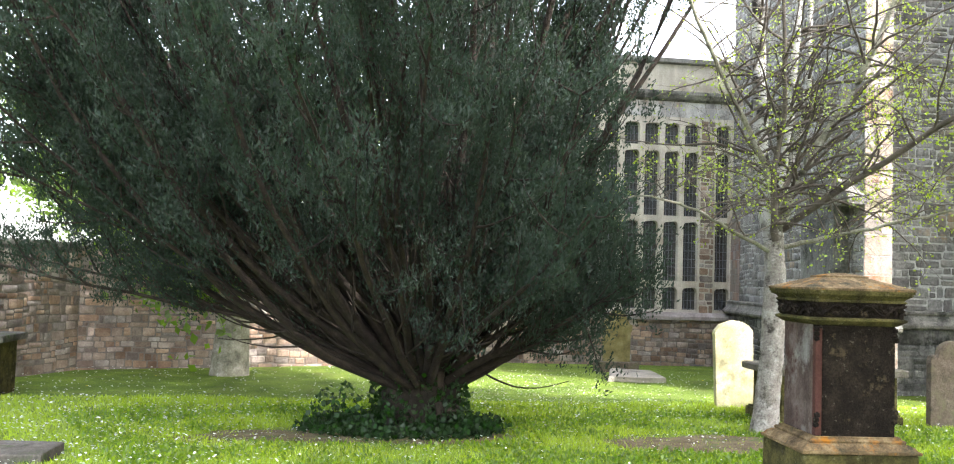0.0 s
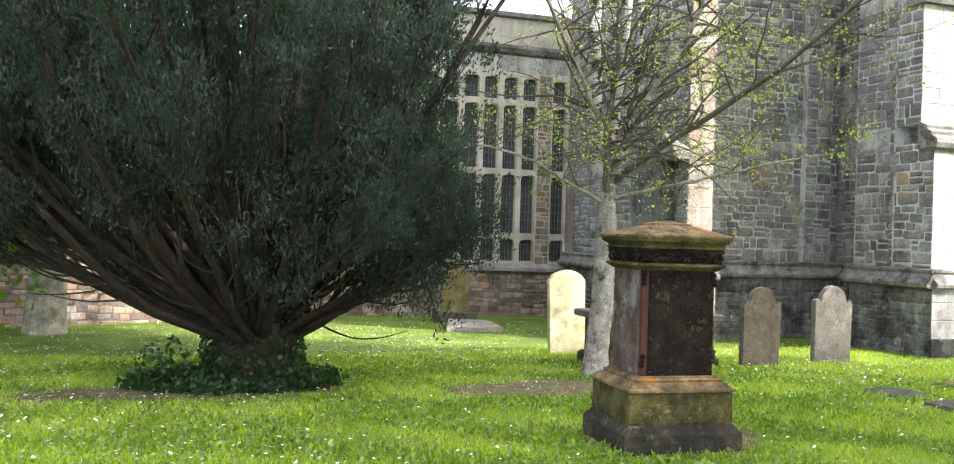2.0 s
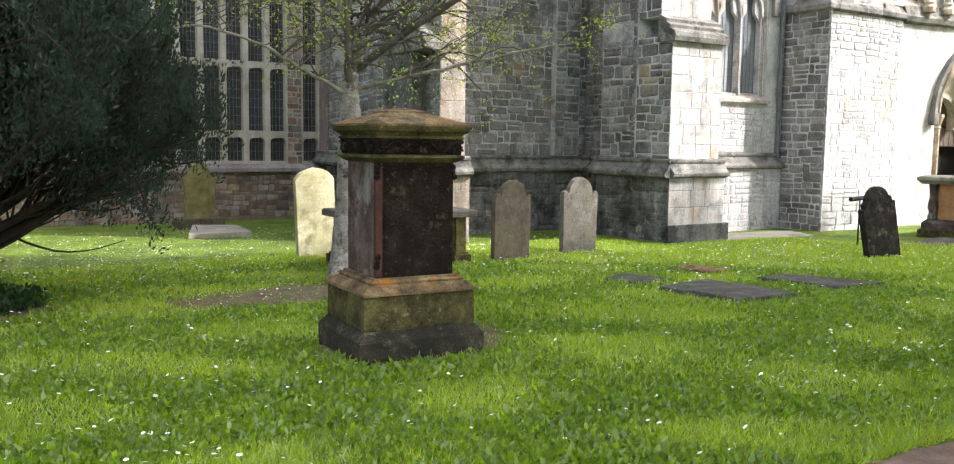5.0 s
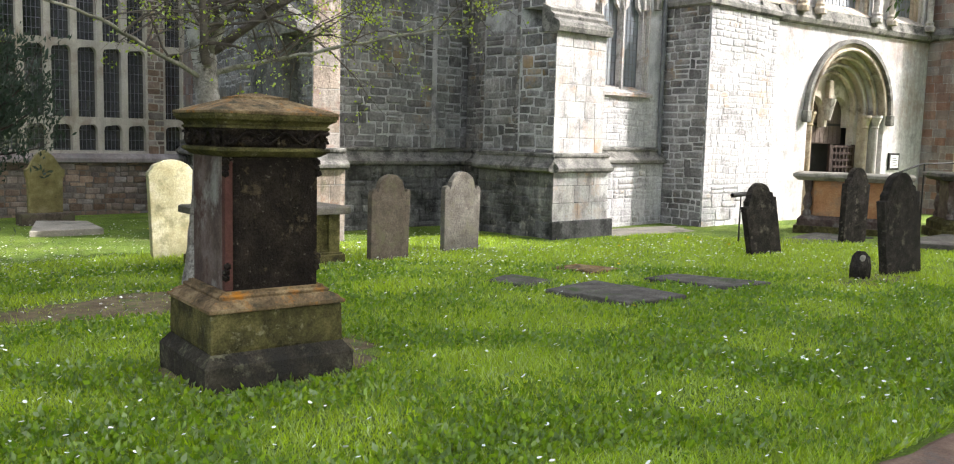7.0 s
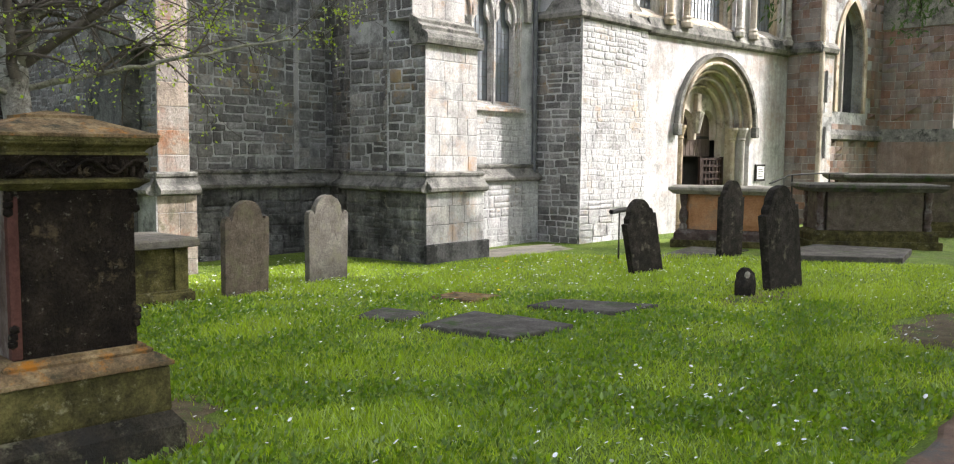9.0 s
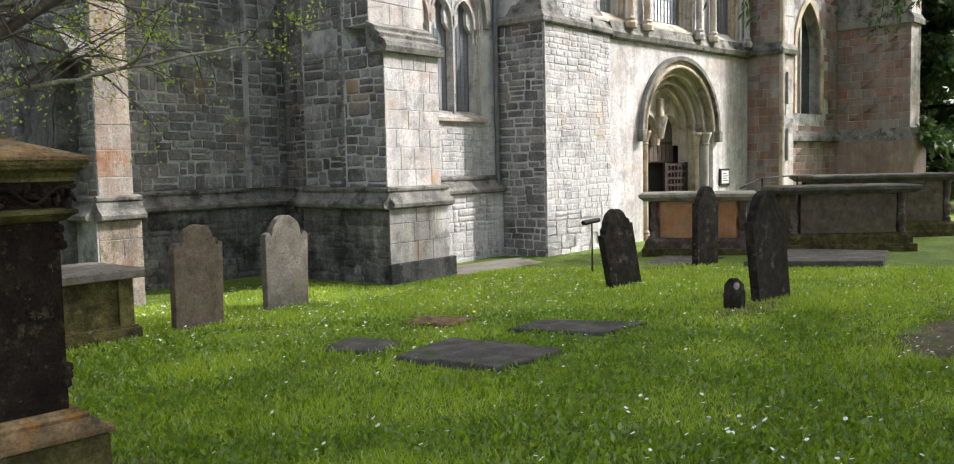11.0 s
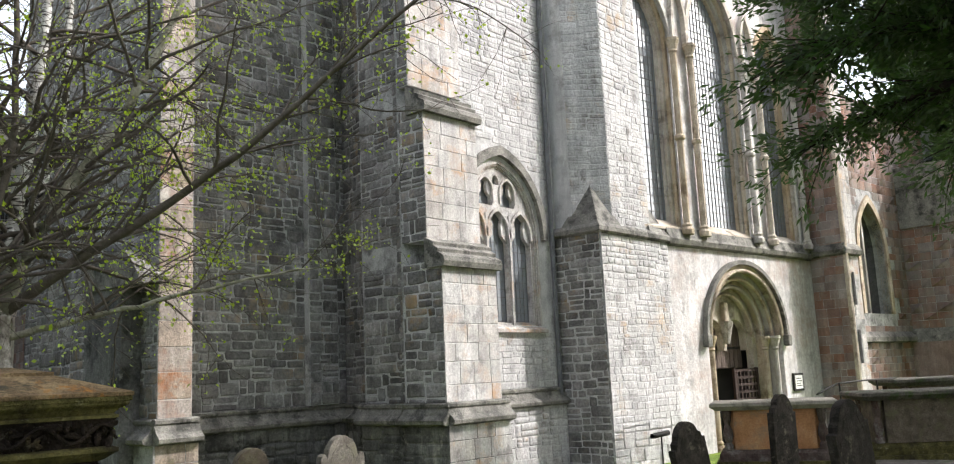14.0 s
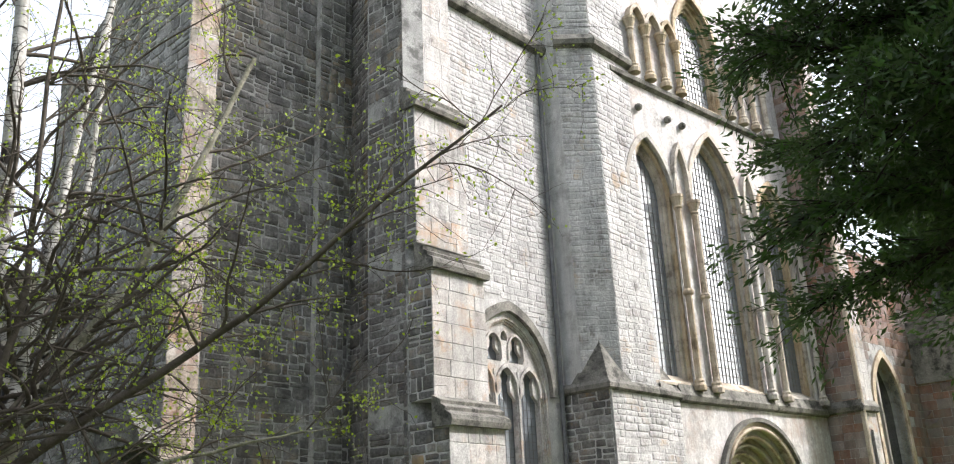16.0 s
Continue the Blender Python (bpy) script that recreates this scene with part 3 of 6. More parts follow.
blob("gravel_strip", 13.9, 11.5, 1.9, 0.55, SLAB_PALE, "pale gravel margin at the foot of the church wall", "gravel", seed=6)


# ---- church walls ----
def wall(name, m, pts, thick, material, label, holes=()):
    return tagged(part(name, plate(pts, 0.0, thick, holes), material, m=m), label, "wall", kind="structure")


def rect(u0, u1, z0, z1):
    return [(u0, z0), (u1, z0), (u1, z1), (u0, z1)]


def course(parent, u0, u1, prof, name="string_course", material=None, label=""):
    """A moulding along a wall: prof lists (out, z) round its section."""
    bm = bmesh.new()
    rings(bm, [[(u, -o, z) for o, z in prof] for u in np.linspace(u0, u1, max(2, int((u1 - u0) / 0.6) + 2))])
    bmesh.ops.recalc_face_normals(bm, faces=bm.faces)
    return part(name, bm, material or STRING, parent, label)


PLINTH_PROF = [(0.0, 1.02), (0.12, 1.02), (0.19, 1.05), (0.20, 1.10), (0.17, 1.13), (0.12, 1.17), (0.075, 1.25), (0.065, 1.275), (0.09, 1.285), (0.095, 1.325), (0.06, 1.345), (0.0, 1.35)]

# dark walls west of the corner buttress, in the shade
m_dark = pose(8.2, 14.5, 0)
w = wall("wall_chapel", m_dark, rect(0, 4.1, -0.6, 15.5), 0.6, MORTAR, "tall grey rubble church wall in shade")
stones(w, 0.2, 4.05, 1.34, 15.5, LIAS_SHADE, singles=290, seed=1)
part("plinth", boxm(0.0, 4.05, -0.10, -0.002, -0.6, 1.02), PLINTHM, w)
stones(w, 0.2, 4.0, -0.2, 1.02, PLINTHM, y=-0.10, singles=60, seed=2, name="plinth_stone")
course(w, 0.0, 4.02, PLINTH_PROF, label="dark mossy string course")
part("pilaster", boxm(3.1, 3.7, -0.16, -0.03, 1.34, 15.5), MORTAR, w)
stones(w, 3.1, 3.7, 1.34, 15.5, LIAS_SHADE, y=-0.16, ln=(0.2, 0.3), singles=30, seed=21)

SX, SY = 12.2 - 11.47, 14.52 - 12.25
SL = math.hypot(SX, SY)
m_side = pose(12.2, 14.52, 0, 0, 0, math.degrees(math.atan2(-SY, -SX)))
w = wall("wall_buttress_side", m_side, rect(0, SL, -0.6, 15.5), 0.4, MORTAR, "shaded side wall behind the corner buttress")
stones(w, 0.02, SL, 1.34, 15.5, LIAS_SHADE, singles=200, seed=3)
part("plinth", boxm(0.0, SL, -0.08, -0.002, -0.6, 1.02), PLINTHM, w)
stones(w, 0.1, SL, -0.2, 1.02, PLINTHM, y=-0.08, singles=50, seed=4, name="plinth_stone")
course(w, 0.02, SL + 0.03, PLINTH_PROF, label="dark mossy string course")
w = thing("wall_buttress_foot", "dark stained foot of the corner buttress", "buttress", pose(11.42, 13.2, 0, 0, 0, -90), kind="structure")
part("foot", boxm(0.0, 1.86, 0.001, 0.07, -0.6, 1.02), PLINTHM, w)
stones(w, 0.0, 1.88, -0.2, 1.02, PLINTHM, singles=30, seed=14, name="plinth_stone")
course(w, -0.05, 1.9, [(o - 0.06 if o else 0, z) for o, z in PLINTH_PROF], label="dark mossy string course")

# corner buttress in four stages
STAGES = [(11.40, 1.30, 3.42), (11.69, 3.75, 5.85), (12.00, 6.25, 8.75), (12.28, 9.1, 15.5)]
but = tagged(part("wall_buttress_corner", boxm(11.50, 12.70, 12.30, 13.2, -0.6, 15.5), MORTAR), "stepped corner buttress of cream and pink ashlar", "buttress", kind="structure")
for k, (yf, za, zb) in enumerate(STAGES):
    part("stage", boxm(11.50, 12.70, yf + 0.02, 12.29 if yf < 12.2 else 12.295, za if k else -0.6, zb), MORTAR_PALE, but)
    if k < 3:
        yn = STAGES[k + 1][0]
        bm = bmesh.new()
        steps = [(yf - 0.07, zb - 0.10), (yf - 0.09, zb - 0.02), (yf - 0.07, zb + 0.05), (yf + 0.05, zb + 0.12), (yf + 0.04, zb + 0.17), (yf + 0.14, zb + 0.23), (yf + 0.13, zb + 0.28), (yn + 0.03, zb + 0.37), (yn + 0.03, zb - 0.10)]
        rings(bm, [[(x, y, z) for y, z in steps] for x in (11.44, 12.75)])
        bmesh.ops.recalc_face_normals(bm, faces=bm.faces)
        part("set_off", bm, STRING, but, "weathered sloping set-off stones")
but_front = thing("wall_buttress_front", "sunlit ashlar face of the corner buttress", "buttress", pose(0, 0, 0), kind="structure")
for k, (yf, za, zb) in enumerate(STAGES):
    za = za if k else 1.34
    stones(but_front, 11.485, 12.705, za, zb, ASHLAR, y=yf + 0.02, h=(0.24, 0.34), ln=(0.30, 0.62), proud=0.014, singles=60, seed=50 + k, joint=0.008, name="ashlar_block")
    # The flank takes the shade-darkened lias; the front keeps its pale ashlar.
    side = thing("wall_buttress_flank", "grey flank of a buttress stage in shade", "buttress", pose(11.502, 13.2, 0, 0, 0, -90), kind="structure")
    stones(side, 0.02, 13.2 - yf - 0.02, za if k else 0.9, zb, LIAS_SHADE, singles=60, seed=60 + k)
part("plinth", boxm(11.42, 12.78, 11.32, 12.6, -0.6, 1.02), PLINTHM, but)
stones(but_front, 11.42, 12.78, -0.12, 1.02, ASHLAR, y=11.32, h=(0.28, 0.36), ln=(0.35, 0.6), singles=20, seed=71, joint=0.008, name="ashlar_block")
part("footing", boxm(11.36, 12.86, 11.25, 11.318, -0.6, 0.22, bevel=0.02), PLINTHM, but)
c = course(but, 0, 1.36, [(o, z) for o, z in PLINTH_PROF], label="weathered string course")
c.matrix_basis = pose(11.42, 11.40, 0)
c = course(but, 0, 1.25, [(o, z) for o, z in PLINTH_PROF])
c.matrix_basis = pose(12.72, 11.40, 0, 0, 0, 90)

# window bay
m_bay = pose(12.6, 12.45, 0)
BW = (1.50, 1.06, 2.55, 4.25)           # window centre, half width, sill, springing
bwin = opening(BW[0], BW[1], BW[2], BW[3], 1.28)
w = wall("wall_bay", m_bay, rect(0, 3.6, -0.6, 15.5), 0.7, MORTAR_PALE, "sunlit grey stone bay wall with a pointed window", [bwin])
bhole = opening(BW[0], BW[1] + 0.2, BW[2] - 0.1, BW[3], 1.55)
stones(w, 0.1, 3.02, 1.45, 15.5, LIAS_SUN_WASH, holes=[bhole], singles=250, seed=5, h=(0.08, 0.15), ln=(0.18, 0.5), joint=0.016)
part("plinth", boxm(0.1, 3.02, -0.10, -0.002, -0.6, 1.12), MORTAR_PALE, w)
stones(w, 0.15, 3.02, -0.2, 1.12, LIAS_SUN_WASH, y=-0.10, singles=50, seed=6, name="plinth_stone")
course(w, 0.1, 3.02, [(o, z + 0.1) for o, z in PLINTH_PROF])
course(w, 0.0, 3.6, [(0, 11.45), (0.12, 11.5), (0.16, 11.6), (0.1, 11.75), (0, 11.8)])

# turret: square base, broached octagon above
m_tur = pose(15.62, 11.40, 0)
tur = tagged(part("wall_turret", boxm(0.02, 2.48, 0.02, 1.6, -0.6, 4.28), MORTAR_PALE, m=m_tur), "square-based stair turret of pale grey stone", "turret", kind="structure")
stones(tur, 0.0, 2.48, 0.75, 4.24, LIAS_SUN_WASH, y=0.02, singles=180, seed=7, h=(0.08, 0.15), ln=(0.18, 0.5), joint=0.014)
stones(tur, 0.0, 2.48, -0.2, 0.75, LIAS_SUN_WASH, y=0.0, singles=50, seed=8, name="plinth_stone", h=(0.2, 0.3), ln=(0.3, 0.6))
# Same turret stone as the front, in the copy darkened for shade.
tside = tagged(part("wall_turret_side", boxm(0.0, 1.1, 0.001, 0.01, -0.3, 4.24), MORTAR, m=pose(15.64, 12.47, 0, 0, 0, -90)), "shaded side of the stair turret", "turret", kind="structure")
stones(tside, 0.03, 1.07, -0.2, 4.24, LIAS_SHADE, singles=90, seed=9, h=(0.11, 0.2), ln=(0.18, 0.42))
bm = bmesh.new()
lv = [(0.00, 4.20), (0.07, 4.24), (0.07, 4.32), (0.0, 4.40)]
rings(bm, [[(-o, -o, z), (2.48 + o * 0.3, -o, z), (2.48 + o * 0.3, 1.5, z), (-o, 1.5, z)] for o, z in lv])
part("ledge", bm, STRING, tur, "projecting weathered ledge")
OCT = [(0.62, 0.10), (1.98, 0.10), (2.44, 0.62), (2.44, 1.7), (0.10, 1.7), (0.10, 0.66)]
bm = bmesh.new()
rings(bm, [[(x, y, z) for x, y in OCT] for z in (4.3, 15.8)])
part("shaft", bm, MORTAR_PALE, tur)
for k, ((xa, ya), (xb, yb)) in enumerate(zip(OCT[:3] + OCT[5:6], OCT[1:4] + OCT[0:1])):
    ang = math.degrees(math.atan2(yb - ya, xb - xa))
    f = tagged(new("wall_turret_face"), "grey stone face of the octagonal turret", "turret", kind="structure")
    f.matrix_basis = m_tur @ pose(xa, ya, 0, 0, 0, ang)
    slits = [rect(0.25, 0.42, 12.3, 13.2), rect(0.25, 0.42, 9.4, 10.2)] if k == 1 else []
    stones(f, 0.0, math.hypot(xb - xa, yb - ya), 4.35, 15.7, LIAS_SUN_WASH, singles=110 if k in (0, 3) else 40, seed=80 + k, h=(0.09, 0.17), ln=(0.18, 0.48), joint=0.016, holes=slits)
    for s in slits:
        # Slit drawn as a dark plate on the face, its inner shade painted.
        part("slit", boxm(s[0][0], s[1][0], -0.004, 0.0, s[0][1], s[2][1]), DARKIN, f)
    course(f, -0.04, math.hypot(xb - xa, yb - ya) + 0.04, [(0, 11.5), (0.12, 11.56), (0.15, 11.66), (0.08, 11.8), (0, 11.86)])
for pts, top in (([(0.0, 0.0), (0.80, 0.0), (0.0, 0.86)], (0.38, 0.40, 5.25)), ([(1.8, 0.0), (2.48, 0.0), (2.48, 0.75)], (2.2, 0.36, 5.1))):
    bm = bmesh.new()
    vs = [bm.verts.new((x, y, 4.38)) for x, y in pts]
    t = bm.verts.new(top)
    for i in range(3):
        bm.faces.new((vs[i], vs[(i + 1) % 3], t))
    bm.faces.new(vs[::-1])
    bmesh.ops.recalc_face_normals(bm, faces=bm.faces)
    part("broach", bm, STRING, tur, "stone broach at the corner")
bm = bmesh.new()
rings(bm, [[(15.50 + 0.045 * math.cos(a), 12.38 + 0.045 * math.sin(a), z) for a in np.arange(8) * math.pi / 4] for z in (1.2, 11.4)])
dp = thing("drainpipe", "thin lead drainpipe beside the turret", "drainpipe")
part("pipe", bm, LEAD, dp)

# west buttress and the wall behind the birch
wb = tagged(part("wall_buttress_west", boxm(7.92, 8.40, 13.02, 14.5, -0.6, 13.0), MORTAR), "narrow buttress with a sunlit edge of pink and cream ashlar", "buttress", kind="structure")
wf = thing("wall_buttress_west_front", "narrow sunlit ashlar face of a buttress", "buttress", kind="structure")
stones(wf, 7.92, 8.40, 1.3, 13.0, WEST_STONE, y=13.02, h=(0.24, 0.36), ln=(0.45, 0.5), singles=50, seed=31, joint=0.008, name="ashlar_block")
stones(wf, 7.86, 8.46, -0.2, 1.02, WEST_STONE, y=12.95, h=(0.24, 0.36), ln=(0.3, 0.5), singles=20, seed=32, joint=0.008, name="ashlar_block")
part("plinth", boxm(7.84, 8.46, 12.95, 14.4, -0.6, 1.02), MORTAR, wb)
c = course(wb, 0, 0.62, PLINTH_PROF)
c.matrix_basis = pose(7.85, 13.02, 0)
c = course(wb, 0, 1.5, PLINTH_PROF)
c.matrix_basis = pose(7.92, 14.5, 0, 0, 0, -90)
# Side stones again use the lias with shade in its colour.
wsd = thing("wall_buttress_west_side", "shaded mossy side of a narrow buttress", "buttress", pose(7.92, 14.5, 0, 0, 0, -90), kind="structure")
stones(wsd, 0.0, 1.48, 1.34, 13, LIAS_SHADE, singles=70, seed=33)
bm = bmesh.new()
rings(bm, [[(x, y, z) for y, z in ((12.93, 3.05), (12.93, 3.16), (13.3, 3.5), (14.5, 3.5), (14.5, 3.05))] for x in (7.6, 7.93)])
bmesh.ops.recalc_face_normals(bm, faces=bm.faces)
part("set_off", bm, STRING, wb, "dark overhanging set-off")
# Dark plinth stone stands in for the shaded recess below the set-off.
part("lower_stage", boxm(7.64, 7.915, 13.45, 14.5, -0.6, 3.05), PLINTHM, wb)
PX, PY = 8.9 - 7.98, 20.25 - 14.3
PL = math.hypot(PX, PY)
w = wall("wall_presbytery", pose(8.9, 20.25, 0, 0, 0, math.degrees(math.atan2(-PY, -PX))), rect(0, PL, -0.8, 11.5), 0.6, MORTAR, "grey rubble church wall behind the birch", [opening(PL - 0.5, 0.12, 3.2, 4.3, 0.2)])
stones(w, 0.0, PL, 1.34, 11.5, LIAS_SHADE, singles=200, seed=34, holes=[opening(PL - 0.5, 0.18, 3.1, 4.3, 0.3)], near=lambda u, z: -abs(z - 3))
stones(w, 0.0, 0.8, 1.34, 3.2, REDSTONE, singles=30, seed=37, y=-0.03)
stones(w, 0.0, PL, -0.5, 1.02, PLINTHM, singles=60, seed=35, y=-0.05, name="plinth_stone")
course(w, -0.1, PL, PLINTH_PROF)
part("slit_glass", boxm(PL - 0.65, PL - 0.35, 0.3, 0.32, 3.1, 4.6), GLASS_DARK, w)

# ---- south front with the door ----
FM = pose(18.1, 11.45, 0, 0, 0, -6)
DC, DZ, DR = 2.72, 2.32, 1.50
door_hole = opening(DC, DR, -0.2, DZ, DR, 12)
LAN = [(-0.12, 0.78, 8.6, 1.35), (2.36, 0.98, 8.9, 1.75), (4.85, 0.78, 8.6, 1.35)]   # centre, half, springing, rise
lan_holes = [opening(c, hw, 4.55, zs, r) for c, hw, zs, r in LAN]
NICHE = [(-0.05, 0.24), (0.53, 0.24), (1.11, 0.24), (3.75, 0.24), (4.33, 0.24), (4.91, 0.24)]
top_hole = opening(2.42, 0.86, 11.45, 13.2, 1.35)
front = wall("wall_front", FM, rect(-1.3, 5.95, -0.6, 16.5), 0.9, LIMEWASH, "limewashed south front with lancets and a Norman door", [door_hole, *lan_holes, top_hole])
course(front, 0.0, 5.95, [(0, 4.16), (0.10, 4.20), (0.13, 4.30), (0.09, 4.36), (0.02, 4.56), (0, 4.56)], label="weathered string course under the lancets")
course(front, -1.2, 5.95, [(0, 11.2), (0.10, 11.25), (0.12, 11.34), (0, 11.42)], label="upper string course")
for c_, hw, zs, r in LAN + [(2.42, 0.86, 13.2, 1.35)]:
    z0 = 4.55 if zs < 12 else 11.45
    win = thing("window_lancet", "tall leaded lancet window in moulded cream stone", "window", FM, group="lancets of the south front", kind="structure")
    steps = [(0.0, -0.06, 0.07), (-0.08, 0.05, 0.14), (-0.16, 0.12, 0.21), (-0.22, 0.19, 0.29)]
    for k, (d, y0, y1) in enumerate(steps):
        a = [(c_ + hw + d + 0.11, z0)] + arch(c_, hw + d + 0.11, zs, r + (d + 0.11) * 1.3) + [(c_ - hw - d - 0.11, z0)]
        b = [(c_ + hw + d, z0)] + arch(c_, hw + d, zs, r + d * 1.3) + [(c_ - hw - d, z0)]
        if k == 0:
            a = a[1:-1]
            b = b[1:-1]
        part("hood" if k == 0 else "jamb_moulding", band(b, a, y0, y1), DRESS, win, "projecting hood mould" if k == 0 else "")
    inner = hw - 0.18
    part("pane", plate([(x, z) for x, z in opening(c_, inner, z0 + 0.2, zs, r - 0.22)], 0.26, 0.27), GLASS, win, "old leaded glass")
    bm = bmesh.new()
    for x in np.arange(c_ - inner, c_ + inner, 0.135):
        top = zs + (r - 0.28) * math.sqrt(max(0.02, 1 - (abs(x - c_) / inner) ** 1.3))
        box(bm, x - 0.008, x + 0.008, 0.248, 0.258, z0 + 0.2, top)
    z = z0 + 0.2
    while z < zs + r - 0.4:
        hf = inner if z < zs else inner * math.sqrt(max(0.02, 1 - ((z - zs) / (r - 0.28)) ** 1.4))
        box(bm, c_ - hf, c_ + hf, 0.249, 0.259, z - 0.008, z + 0.008)
        z += 0.17
    part("lead_grid", bm, LEAD, win, "grid of lead cames")
    part("sloping_sill", rings(bmesh.new(), [[(x, y, zz) for y, zz in ((-0.03, z0), (0.28, z0 + 0.22), (0.28, z0 - 0.05), (-0.03, z0 - 0.05))] for x in (c_ - hw - 0.02, c_ + hw + 0.02)]), DRESS, win)


def shaft(parent, x, y, z0, z1, r=0.075, mid=None):
    """A slender column with base, ring and capital."""
    prof = [(r * 1.9, z0), (r * 1.9, z0 + 0.10), (r * 1.3, z0 + 0.16), (r * 1.5, z0 + 0.20), (r, z0 + 0.25)]
    if mid:
        prof += [(r, mid - 0.06), (r * 1.55, mid - 0.02), (r * 1.55, mid + 0.04), (r, mid + 0.08)]
    prof += [(r, z1 - 0.32), (r * 1.35, z1 - 0.29), (r * 1.1, z1 - 0.25), (r * 1.9, z1 - 0.08), (r * 2.1, z1 - 0.06), (r * 2.1, z1)]
    bm = rings(bmesh.new(), [[(x + q * math.cos(a), y + q * math.sin(a), z) for a in np.arange(10) * math.pi / 5] for q, z in prof])
    return part("shaft", bm, DRESS, parent, "slender stone shaft with carved capital")


arcade = thing("lancet_arcade", "slender clustered shafts and blind arches between lancets", "arcade", FM)
for x in (0.66, 1.28, 3.42, 4.06, 5.72):
    shaft(arcade, x, -0.10, 4.42, 8.72, mid=6.5)
for c_ in (0.97, 3.74):
    hw = 0.21
    a = [(c_ + hw + 0.08, 8.72)] + arch(c_, hw + 0.08, 9.15, 0.95) + [(c_ - hw - 0.08, 8.72)]
    b = [(c_ + hw, 8.72)] + arch(c_, hw, 9.15, 0.8) + [(c_ - hw, 8.72)]
    part("blind_arch", band(b, a, -0.12, 0.02), DRESS, arcade, "narrow pointed blind arch")
for x in (0.75, 1.30, -0.3):
    bm = bmesh.new()
    bmesh.ops.create_icosphere(bm, subdivisions=2, radius=0.09, matrix=Matrix.Translation((x, -0.06, 10.62)))
    part("boss", bm, STRING, arcade, "small carved stone boss")
up = thing("upper_arcade", "row of small blind arches on slender shafts", "arcade", FM)
for c_, hw in NICHE:
    a = [(c_ + hw + 0.08, 12.72)] + arch(c_, hw + 0.08, 12.85, 0.52, 6) + [(c_ - hw - 0.08, 12.72)]
    b = [(c_ + hw, 12.72)] + arch(c_, hw, 12.85, 0.40, 6) + [(c_ - hw, 12.72)]
    part("blind_arch", band(b, a, -0.16, 0.0), DRESS, up)
for x in (-0.34, 0.24, 0.82, 1.40, 3.46, 4.04, 4.62, 5.2):
    shaft(up, x, -0.09, 11.44, 12.86)

# the doorway
dw = thing("door_norman", "round-arched Norman doorway with stepped orders and oak doors", "door", FM, kind="structure")
NA = 14
part("hood", band(arch(DC, 1.58, DZ, 1.58, NA), arch(DC, 1.67, DZ, 1.67, NA), -0.12, 0.0), STRING, dw, "dark round hood mould")
for s in (-1, 1):
    part("hood_stop", boxm(DC + s * 1.63 - 0.08, DC + s * 1.63 + 0.08, -0.15, 0.0, DZ - 0.24, DZ + 0.02, bevel=0.03), STRING, dw)
for k in range(4):
    ro, ri, y0, y1 = 1.60 - 0.16 * k, 1.44 - 0.16 * k, -0.03 + 0.16 * k, 0.15 + 0.16 * k
    o = [(DC + ro, -0.15)] + arch(DC, ro, DZ, ro, NA) + [(DC - ro, -0.15)]
    i_ = [(DC + ri, -0.15)] + arch(DC, ri, DZ, ri, NA) + [(DC - ri, -0.15)]
    if k == 0:
        o, i_ = o[1:-1], i_[1:-1]
    part("arch_order", band(i_, o, y0, y1), DRESS, dw, "moulded arch order")
    rr = (ro + ri) / 2
    pts = [(DC + ri * math.cos(a), y0 - 0.01, DZ + ri * math.sin(a)) for a in np.linspace(0, math.pi, 22)]
    tubes("roll_moulding", [(pts, [0.045] * 22)], DRESS, dw)
    if k in (1, 2):
        for s in (-1, 1):
            shaft(dw, DC + s * (ri + 0.02), y0 - 0.05, -0.1, DZ, r=0.07)
tb = [(DC - 0.98, DZ - 0.3), (DC - 0.88, DZ - 0.3)] + arch(DC - 0.47, 0.41, DZ, 0.41, 6)[::-1] + [(DC - 0.05, DZ - 0.3), (DC + 0.05, DZ - 0.3)] + arch(DC + 0.47, 0.41, DZ, 0.41, 6)[::-1] + [(DC + 0.88, DZ - 0.3), (DC + 0.98, DZ - 0.3)] + arch(DC, 0.98, DZ, 0.98, NA)
part("tympanum", plate(tb, 0.56, 0.74), DRESS, dw, "stone tympanum with two small arches")
bm = bmesh.new()
bmesh.ops.create_cone(bm, cap_ends=True, segments=10, radius1=0.06, radius2=0.17, depth=0.5, matrix=Matrix.Translation((DC, 0.5, DZ + 0.1)))
part("pendant", bm, DRESS, dw, "carved pendant corbel")
part("figure_bracket", boxm(DC - 0.09, DC + 0.09, 0.44, 0.60, DZ + 0.35, DZ + 0.78, bevel=0.05), DRESS, dw)
